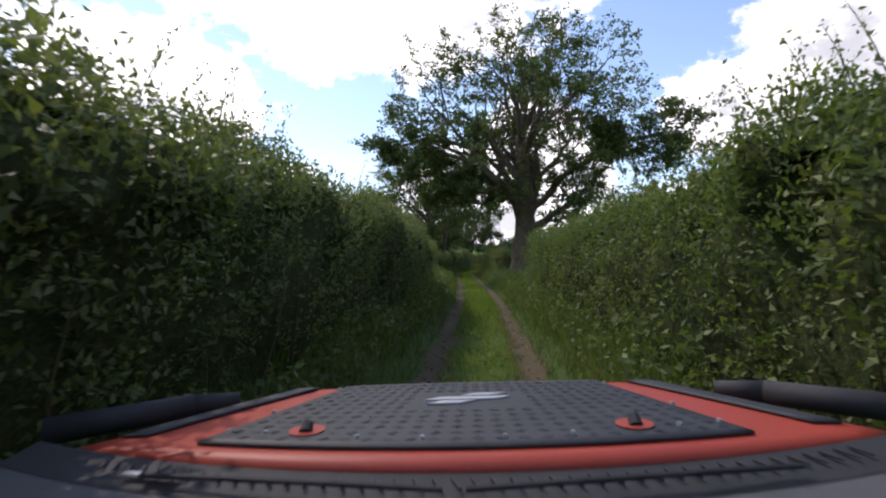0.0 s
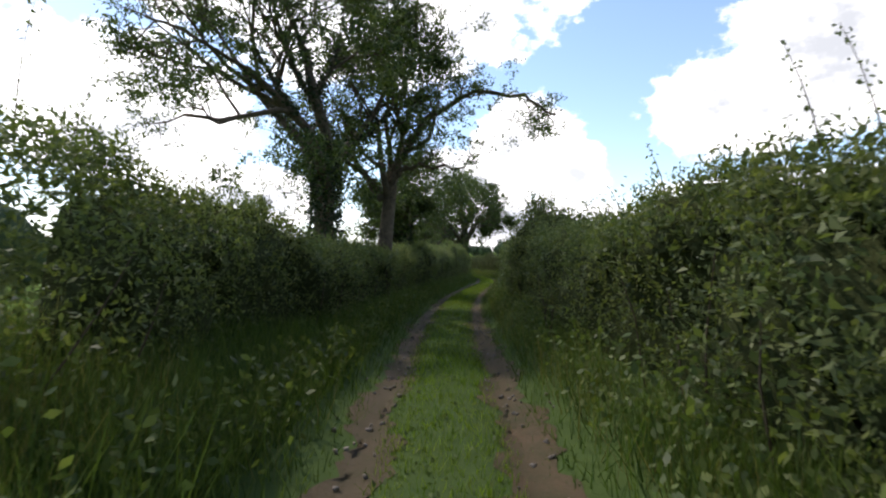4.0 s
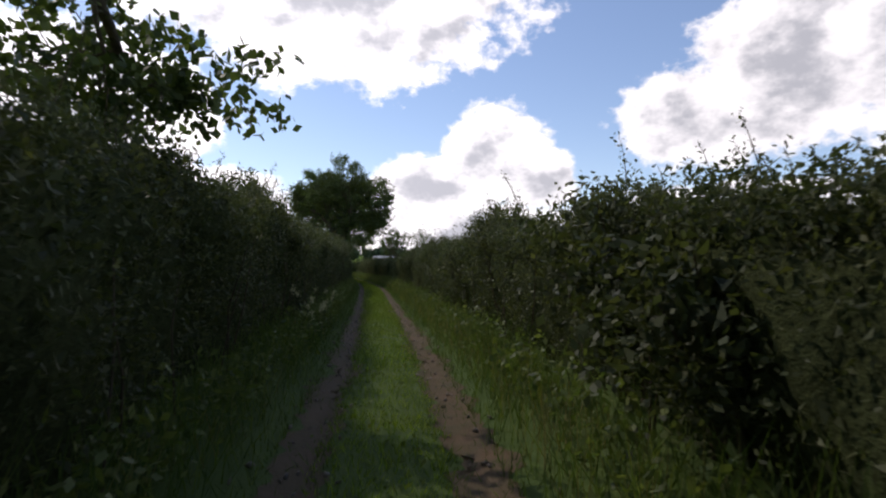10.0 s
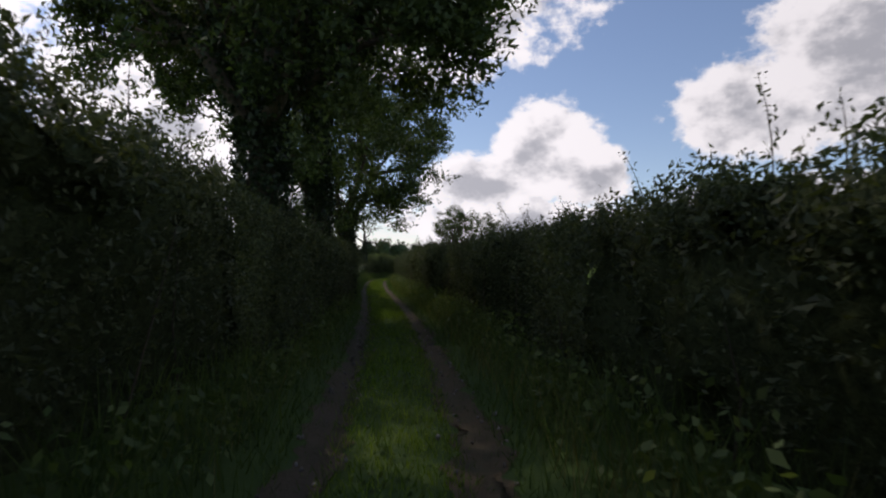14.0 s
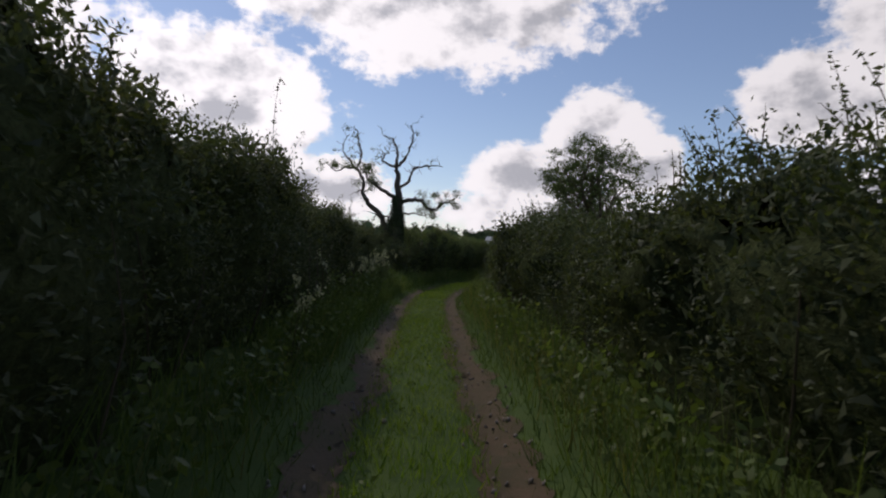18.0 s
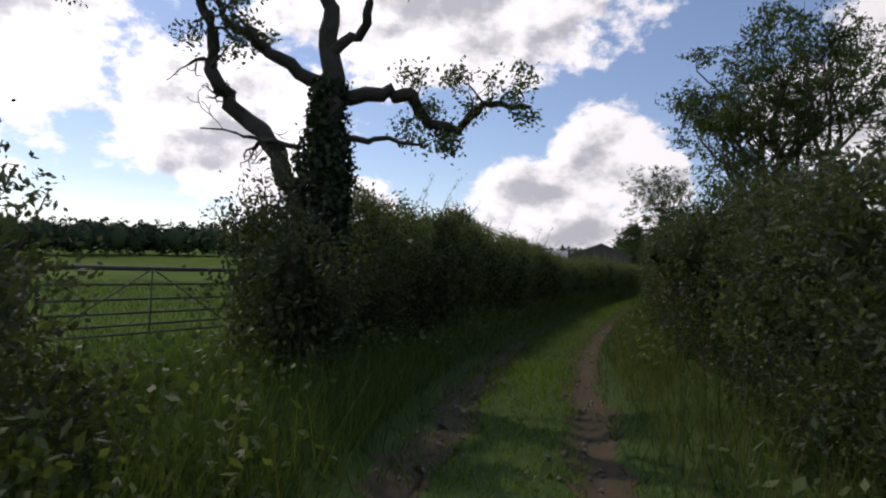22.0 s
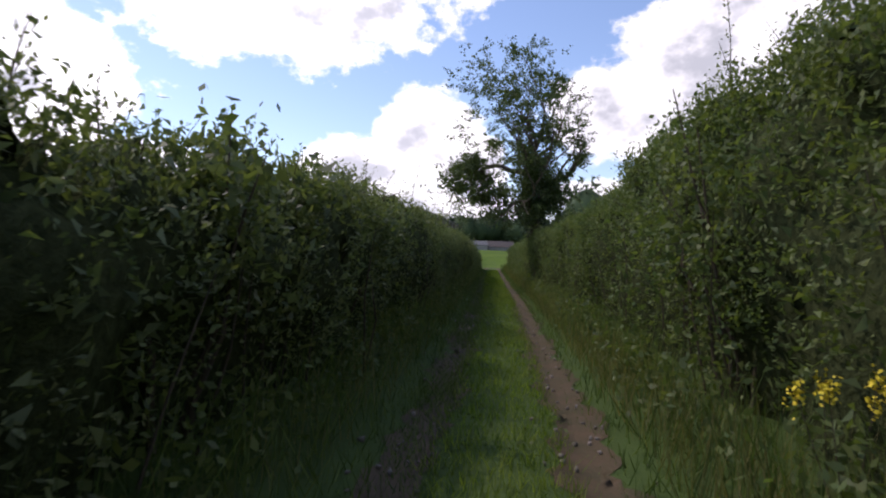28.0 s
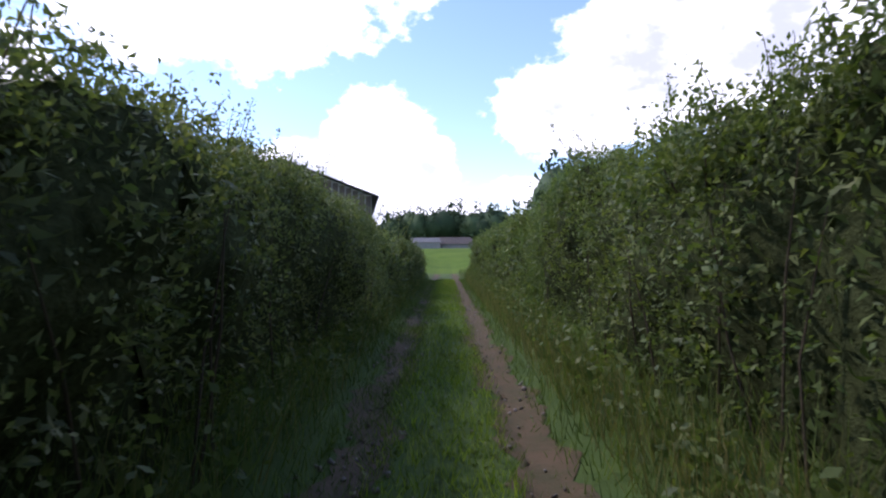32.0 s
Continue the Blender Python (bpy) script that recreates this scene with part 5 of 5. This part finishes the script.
# ---- the farm ----
def barn(x0, x1, y0, y1, eave, ridge, label, along="y", wall=None, roof=None, boards=True):
    """A pitched-roof farm building; along: the ridge's direction."""
    zb = min(gz(x0, y0), gz(x1, y1)) - 0.2
    root = empty("barn", ((x0 + x1) / 2, (y0 + y1) / 2, zb), label, "barn", "farm buildings")
    w, d = (x1 - x0), (y1 - y0)
    if along == "x":
        w, d = d, w
    root.matrix_world = Matrix.Translation(((x0 + x1) / 2, (y0 + y1) / 2, zb)) @ Matrix.Rotation(0 if along == "y" else math.pi / 2, 4, "Z")
    e, r, t = eave - zb, ridge - zb, 0.15
    for s in (-1, 1):
        part("side_wall", box(bmesh.new(), (t, d, e), (s * (w / 2 - t / 2), 0, e / 2)), wall or M_WALL, root)
        bm = bmesh.new()
        ring = [bm.verts.new((u, s * (d / 2 - t), z)) for u, z in ((-w / 2 + t, 0), (w / 2 - t, 0), (w / 2 - t, e), (0, r), (-w / 2 + t, e))]
        face = bm.faces.new(ring)
        ext = bmesh.ops.extrude_face_region(bm, geom=[face])
        bmesh.ops.translate(bm, verts=[v for v in ext["geom"] if isinstance(v, bmesh.types.BMVert)], vec=(0, s * t, 0))
        bmesh.ops.recalc_face_normals(bm, faces=bm.faces)
        part("gable_wall", bm, wall or M_WALL, root)
        # roof slope with corrugations running down it
        slope = math.hypot(w / 2 + 0.35, (r - e) * (1 + 0.7 / w))
        bm = bmesh.new()
        k = max(12, int(d / 0.35))
        tops = []
        for i in range(k + 1):
            v = -d / 2 - 0.25 + (d + 0.5) * i / k
            lift = 0.03 * (i % 2)
            over = w / 2 + 0.35
            tops.append((bm.verts.new((0, v, r + 0.06 + lift)), bm.verts.new((s * over, v, r + 0.06 + lift - (r - e) * over / (w / 2)))))
        for p, q in zip(tops, tops[1:]):
            bm.faces.new((p[0], p[1], q[1], q[0]))
        ext = bmesh.ops.extrude_face_region(bm, geom=list(bm.faces))
        bmesh.ops.translate(bm, verts=[v for v in ext["geom"] if isinstance(v, bmesh.types.BMVert)], vec=(0, 0, -0.05))
        bmesh.ops.recalc_face_normals(bm, faces=bm.faces)
        part("roof_slope", bm, roof or M_ROOF, root)
        if boards:
            nb = int(w / 0.3)
            for i in range(nb):
                u = -w / 2 + 0.15 + i * (w - 0.3) / (nb - 1)
                hi = e + (r - e) * (1 - abs(u) / (w / 2)) - 0.12
                if s < 0:
                    part("board", box(bmesh.new(), (0.24, 0.03, hi - 1.4), (u, s * (d / 2 + 0.016), 1.4 + (hi - 1.4) / 2)), M_BOARD, root)
    return root


barn(-28.5, -20.2, 279, 297, 4.5, 6.1, "dark boarded farm barn with a grey sheet roof", wall=M_WALL)
barn(-39.5, -29.5, 288, 294, 4.0, 5.4, "low pale-roofed farm shed", along="x", roof=material("pale_roof_sheet", (0.5, 0.5, 0.49), 0.7, scale=1.5, fine=20), boards=False)
barn(-7.5, -0.8, 388, 396, 4.8, 6.0, "distant grey-roofed cattle shed", along="x", boards=False)
barn(0.2, 8.2, 392, 400, 4.5, 6.2, "distant brown-roofed farm shed", along="x", boards=False, roof=material("brown_roof_sheet", (0.1, 0.08, 0.068), 0.8, scale=1.5, fine=20))


# ---- distant trees ----
def woodland(a, b, rows, gap, height, seed, label, jitter=6.0, lumps=24, leaf=1.4, conifers=0.0, depth=9.0):
    """A belt of far trees between two points."""
    rng = np.random.default_rng(seed)
    a, b = np.array(a, float), np.array(b, float)
    n = int(np.linalg.norm(b - a) / gap)
    side = np.array([-(b - a)[1], (b - a)[0]]) / np.linalg.norm(b - a)
    cs, hull = [], []
    th, ph = np.meshgrid(np.linspace(0, 2 * np.pi, 9)[:-1], np.linspace(0.05, 3.09, 6), indexing="ij")
    ball = np.stack([np.cos(th) * np.sin(ph), np.sin(th) * np.sin(ph), np.cos(ph)], -1)
    for r in range(rows):
        for i in range(n):
            p = a + (b - a) * (i + rng.uniform(0, 1)) / n + side * (r * depth + rng.normal(0, jitter * 0.3))
            h = height * rng.uniform(0.75, 1.15)
            z0 = float(ground_z(p[1], p[0] - cx(p[1])))
            tall = rng.uniform() < conifers
            R = h * (0.16 if tall else rng.uniform(0.36, 0.5))
            if not tall:
                hull.append(ball * np.array([R, R, h * 0.47]) * 0.72 * rng.uniform(0.7, 1.15, ball.shape[:2] + (1,)) + np.array([p[0], p[1], z0 + h * 0.47]))
            for _ in range(lumps):
                if tall:
                    f = rng.uniform(0, 1)
                    c = np.array([rng.normal(0, R * (1 - f)), rng.normal(0, R * (1 - f)), h * (0.15 + 0.92 * f)])
                else:
                    g = rng.normal(size=3)
                    g /= np.linalg.norm(g)
                    c = g * np.array([R, R, h * 0.46]) * rng.uniform(0.6, 1.0) + np.array([0, 0, h * 0.5])
                cs.append(c + np.array([p[0], p[1], z0]))
    cs = np.array(cs)
    k = 10
    p = np.repeat(cs, k, 0) + rng.normal(0, height * 0.055, (len(cs) * k, 3))
    p[:, 2] = np.maximum(p[:, 2], 0.2)
    ob = put("woodland", leaves("woodland", p, leaf * rng.uniform(0.6, 1.4, len(p)), rng, 0.2, 0.8, tri=True), M_WOOD_FAR, kind="stuff")
    i, j = np.meshgrid(np.arange(8), np.arange(5), indexing="ij")
    q = np.stack([i * 6 + j, i * 6 + j + 1, (i + 1) % 8 * 6 + j + 1, (i + 1) % 8 * 6 + j], -1).reshape(-1, 4)
    f = (q[None] + 48 * np.arange(len(hull))[:, None, None]).reshape(-1)
    put("crown_mass", mesh_from("crown_mass", np.array(hull).reshape(-1, 3), np.full(len(f) // 4, 4), f), M_WOOD_FAR, ob, kind="stuff")
    return tagged(ob, label, "woodland")


woodland((10, 345), (120, 290), 2, 4.6, 17, 101, "belt of dark broadleaf woodland beyond the field", conifers=0.06)
woodland((120, 290), (260, 170), 2, 5, 19, 102, "edge of a broadleaf wood beyond the field")
woodland((250, 180), (330, 20), 1, 6, 18, 103, "far woodland edge")
woodland((-10, 520), (75, 505), 3, 4.0, 18.5, 104, "distant wooded knoll with conifers behind the farm", conifers=0.3)
woodland((-60, 560), (-12, 525), 1, 6, 12, 105, "distant trees behind the farm")
woodland((-260, 240), (-120, 410), 2, 5, 12, 106, "distant trees across the cattle field", conifers=0.1)
woodland((-120, 410), (-55, 480), 1, 5.5, 12, 107, "distant trees across the cattle field")
woodland((-70, 38), (-20, 61), 1, 3.2, 4.2, 108, "overgrown field hedge beyond the bank", leaf=0.5, lumps=20, depth=3)
woodland((-300, -60), (-250, 240), 1, 12, 14, 109, "far trees at the fields' edge")
woodland((-120, -160), (160, -160), 1, 10, 12, 110, "far trees at the fields' edge")
tree(-62, 262, 7.0, 3.2, 0.3, 22, "lone leafy field tree", leaf_n=8000, leaf_size=0.2, low=0.4, group="field trees")


# ---- the car that stands at the start of the lane ----
def car_at(x, y, heading):
    root = empty("car", (x, y, 0.0), "orange-red off-road car with black chequer plate on its bonnet", "car")
    root.matrix_world = pose(x, y, 0.0, 0, 0, heading)
    lean = Matrix.Translation((0, 0, 1.0)) @ Matrix.Rotation(radians(-4.0), 4, "Y") @ Matrix.Translation((0, 0, -1.0))

    def add(name, bm, mat, parent=root, label="", smooth=False, tilt=True):
        if tilt:
            bmesh.ops.transform(bm, matrix=lean, verts=bm.verts)
        return part(name, bm, mat, parent, label, smooth)

    def top(u, v):
        """Height of the bonnet's skin: crowned across, falling to the nose."""
        return 1.118 - 0.012 * (u / 0.9) ** 2 - 0.01 * max(0.0, (v - 1.35) / 0.85) ** 2

    def rear(u):
        return 1.32 + 0.2 * (abs(u) / 1.05) ** 2

    def sheet(name, outline, lift, thick, mat, parent=root, label="", n=22, m=10):
        """A plate on the bonnet; outline(f) gives its left, right edge (u) and v runs from start to end between two curves."""
        bm = bmesh.new()
        grid = [[None] * (n + 1) for _ in range(m + 1)]
        for j in range(m + 1):
            for i in range(n + 1):
                u, v = outline(i / n, j / m)
                grid[j][i] = bm.verts.new((u, v, top(u, v) + lift))
        for j in range(m):
            for i in range(n):
                bm.faces.new((grid[j][i], grid[j][i + 1], grid[j + 1][i + 1], grid[j + 1][i]))
        ext = bmesh.ops.extrude_face_region(bm, geom=list(bm.faces))
        bmesh.ops.translate(bm, verts=[v for v in ext["geom"] if isinstance(v, bmesh.types.BMVert)], vec=(0, 0, -thick))
        bmesh.ops.recalc_face_normals(bm, faces=bm.faces)
        return add(name, bm, mat, parent, label, True)

    def span(w0, w1, v0, v1):
        """A patch from width w0 at the rear to w1 at the nose."""
        def at(f, g):
            half = w0 + (w1 - w0) * g
            u = (2 * f - 1) * half
            a = v0(u) if callable(v0) else v0
            return u, a + (v1 - a) * g
        return at

    bonnet = sheet("bonnet", span(1.13, 0.7, rear, 2.2), 0.0, 0.05, M_RED)
    plate = sheet("chequer_plate", span(0.755, 0.48, lambda u: rear(u) + 0.095, 2.19), 0.012, 0.01, M_BLACK, bonnet, "black chequer plate", n=30, m=16)
    bm = bmesh.new()
    for j in range(13):
        for i in range(24):
            f, g = (i + 0.5) / 24, (j + 0.5) / 13
            half = 0.73 + (0.465 - 0.73) * g
            u = (2 * f - 1) * half
            v = rear(u) + 0.12 + (2.17 - rear(u) - 0.12) * g
            a = radians(45 if (i + j) % 2 else -45)
            turn = Matrix.Rotation(a, 3, "Z")
            if abs(u) > 0.18 or not 1.8 < v < 2.0:
                for k in (-1, 0, 1):
                    q = turn @ Vector((0, k * 0.009, 0))
                    box(bm, (0.03, 0.003, 0.0012), (u + q.x, v + q.y, top(u, v) + 0.0125), turn)
    tread = add("tread_pattern", bm, M_BLACK, plate)
    tagged(tread, kind="stuff")
    for s in (-1, 1):
        def strip(f, g, s=s):
            a = 0.96 + (0.6 - 0.96) * g
            b = 1.04 + (0.685 - 1.04) * g
            u = s * (a + (b - a) * f)
            return u, 1.62 + (2.19 - 1.62) * g
        sheet("side_plate", strip, 0.012, 0.01, M_BLACK, bonnet, "black chequer strip", n=4, m=10)
        # washer jets in round red recesses
        bm = bmesh.new()
        bmesh.ops.create_circle(bm, cap_ends=True, segments=20, radius=0.052, matrix=Matrix.Translation((s * 0.46, 1.575, top(0.46, 1.575) + 0.0165)) @ Matrix.Diagonal((1, 1, 1, 1)))
        recess = add("jet_recess", bm, M_RED, bonnet, "round red recess in the plate")
        bm = rod(bmesh.new(), (s * 0.46, 1.56, top(0.46, 1.575) + 0.012), (s * 0.46, 1.585, top(0.46, 1.575) + 0.034), 0.02, 0.016, 10)
        add("washer_jet", bm, M_RUBBER, recess, "black washer nozzle")
    # badge of slanted silver bars
    for k, (u0, u1) in enumerate(((-0.02, 0.13), (-0.14, 0.14), (-0.13, 0.02))):
        v = 1.95 - 0.052 * k
        bm = bmesh.new()
        ring = [bm.verts.new((u, w, top(u, w) + 0.019)) for u, w in ((u0 - 0.01, v - 0.018), (u1 - 0.05, v - 0.018), (u1, v + 0.018), (u0 + 0.04, v + 0.018))]
        bm.faces.new(ring)
        ext = bmesh.ops.extrude_face_region(bm, geom=list(bm.faces))
        bmesh.ops.translate(bm, verts=[q for q in ext["geom"] if isinstance(q, bmesh.types.BMVert)], vec=(0, 0, -0.006))
        bmesh.ops.recalc_face_normals(bm, faces=bm.faces)
        add("badge_bar", bm, M_SILVER, plate, "silver badge bar")
    for u, v in [(-0.58, 1.57), (-0.3, 1.5), (-0.12, 1.48), (0.1, 1.48), (0.28, 1.5), (0.58, 1.57), (-0.7, 1.6), (0.7, 1.6), (-0.64, 1.8), (0.64, 1.8), (-0.5, 2.12), (0.5, 2.12)]:
        add("bolt", rod(bmesh.new(), (u, v, top(u, v) + 0.01), (u, v, top(u, v) + 0.02), 0.008, 0.006, 6), M_SILVER, plate)
    # cowl with louvres, below the windscreen
    bm = bmesh.new()
    n = 24
    for i in range(n):
        u0, u1 = -1.3 + 2.6 * i / n, -1.3 + 2.6 * (i + 1) / n
        f = [bm.verts.new(p) for p in ((u0, rear(u0) - 0.005, 1.10), (u1, rear(u1) - 0.005, 1.10), (u1, rear(u1) - 0.16, 1.085), (u0, rear(u0) - 0.16, 1.085))]
        bm.faces.new(f)
    bmesh.ops.remove_doubles(bm, verts=bm.verts, dist=0.001)
    cowl = add("cowl", bm, M_RUBBER, label="black plastic scuttle below the windscreen")
    for i in range(44):
        u = -0.95 + 1.9 * i / 43
        add("louvre", box(bmesh.new(), (0.006, 0.06, 0.006), (u, rear(u) - 0.075, 1.102), Matrix.Rotation(radians(20), 3, "Z")), M_RUBBER, cowl)
    for u0, u1 in ((-0.78, -0.05), (0.0, 0.75)):
        arm = [(u0 + (u1 - u0) * f, rear(u0 + (u1 - u0) * f) - 0.13, 1.112 + 0.012 * math.sin(f * 3.1)) for f in (0, 0.33, 0.66, 1)]
        bm = bmesh.new()
        for a, b in zip(arm, arm[1:]):
            rod(bm, a, b, 0.008, 0.007, 6)
        add("wiper", bm, M_RUBBER, label="black wiper arm at rest")
    # dashboard top behind the glass line
    bm = bmesh.new()
    prev = None
    for i in range(25):
        u = -1.3 + 2.6 * i / 24
        row = [bm.verts.new((u, rear(u) - 0.152, 1.082)), bm.verts.new((u, rear(u) - 0.42, 1.085)), bm.verts.new((u, 0.72, 1.07)), bm.verts.new((u, 0.55, 0.95)), bm.verts.new((u, 0.5, 0.7))]
        if prev:
            for k in range(4):
                bm.faces.new((prev[k], row[k], row[k + 1], prev[k + 1]))
        prev = row
    dash = add("dashboard", bm, M_DASH, smooth=True, label="grey moulded dashboard top")
    for i in range(26):
        u = -0.72 + 0.2 * i / 25
        add("vent_slot", box(bmesh.new(), (0.005, 0.03, 0.004), (u, rear(u) - 0.34, 1.0825)), M_RUBBER, dash)
    add("label_strip", box(bmesh.new(), (0.16, 0.022, 0.004), (-0.77, rear(-0.77) - 0.11, 1.105), Matrix.Rotation(radians(-14), 3, "Z")), M_LABEL, dash, "pale label plate behind the glass")
    add("label_strip", box(bmesh.new(), (0.13, 0.012, 0.004), (-0.74, rear(-0.74) - 0.225, 1.083), Matrix.Rotation(radians(-14), 3, "Z")), M_LABEL, dash, "pale label plate on the dashboard")
    # wings, side tubes, pillars, roof, sides
    for s in (-1, 1):
        bm = bmesh.new()
        ring = []
        for v, zt in ((1.2, 1.06), (1.5, 1.06), (1.85, 1.05), (2.2, 1.03)):
            ring.append([bm.verts.new((s * (1.1 - 0.4 * max(0.0, v - 1.5) / 0.7), v, zt)), bm.verts.new((s * 1.0, v, zt - 0.06)), bm.verts.new((s * 0.98, v, 0.75 if v < 1.4 else 0.88))])
        for a, b in zip(ring, ring[1:]):
            for k in range(2):
                bm.faces.new((a[k], b[k], b[k + 1], a[k + 1]))
        bmesh.ops.recalc_face_normals(bm, faces=bm.faces)
        add("front_wing", bm, M_RED)
        bm = bmesh.new()
        rod(bm, (s * 0.93, 2.2, 1.07), (s * 1.1, 2.12, 1.07), 0.03, 0.045, 10)
        rod(bm, (s * 1.08, 2.13, 1.07), (s * 1.5, 1.88, 1.05), 0.045, 0.05, 10)
        add("wing_flare", bm, M_RUBBER, label="black tube beside the bonnet", smooth=True)
        add("windscreen_pillar", rod(bmesh.new(), (s * 1.25, 1.22, 1.05), (s * 0.8, 0.28, 1.74), 0.045, 0.04, 8), M_DASH, smooth=True)
        bm = box(bmesh.new(), (0.05, 2.3, 0.5), (s * 0.93, 0.02, 0.69), bevel=0.02)
        door = add("body_side", bm, M_RED)
        add("sill", rod(bmesh.new(), (s * 0.96, -1.1, 0.42), (s * 0.96, 1.15, 0.42), 0.05, None, 8), M_RUBBER, label="black tubular rock slider", smooth=True)
        for v0, v1 in ((-1.35, -1.2), (-0.35, -0.25)):
            add("roof_pillar", box(bmesh.new(), (0.05, v1 - v0, 0.7), (s * 0.86, (v0 + v1) / 2, 1.4), bevel=0.01), M_RED)
        for v in (-1.15, 1.65):
            wheel = part("wheel", rod(bmesh.new(), (s * 0.62, v, 0.34), (s * 0.82, v, 0.34), 0.2, None, 20), M_SILVER, root, "steel wheel", True)
            bm = bmesh.new()
            rings = []
            for q in range(28):
                a = 2 * math.pi * q / 28
                rings.append([bm.verts.new((s * uu, v + rr * math.cos(a), 0.34 + rr * math.sin(a))) for uu, rr in ((0.62, 0.2), (0.61, 0.32), (0.65, 0.355), (0.79, 0.355), (0.83, 0.32), (0.82, 0.2))])
            for a, b in zip(rings, rings[1:] + rings[:1]):
                for k in range(5):
                    bm.faces.new((a[k], a[k + 1], b[k + 1], b[k]))
            bmesh.ops.recalc_face_normals(bm, faces=bm.faces)
            part("tyre", bm, M_RUBBER, wheel, "chunky black tyre")
    add("roof", box(bmesh.new(), (1.66, 1.75, 0.05), (0, -0.6, 1.76), bevel=0.02), M_RED)
    add("tailgate", box(bmesh.new(), (1.7, 0.06, 0.75), (0, -1.42, 0.8), bevel=0.02), M_RED)
    add("floor_pan", box(bmesh.new(), (1.7, 2.6, 0.06), (0, -0.1, 0.45)), M_RUBBER)
    add("grille", box(bmesh.new(), (1.3, 0.06, 0.42), (0, 2.17, 0.8), bevel=0.02), M_BLACK)
    add("bumper", rod(bmesh.new(), (-0.75, 2.32, 0.55), (0.75, 2.32, 0.55), 0.08, None, 10), M_RUBBER, smooth=True)


car_at(0.0, 0.0, 3.3)
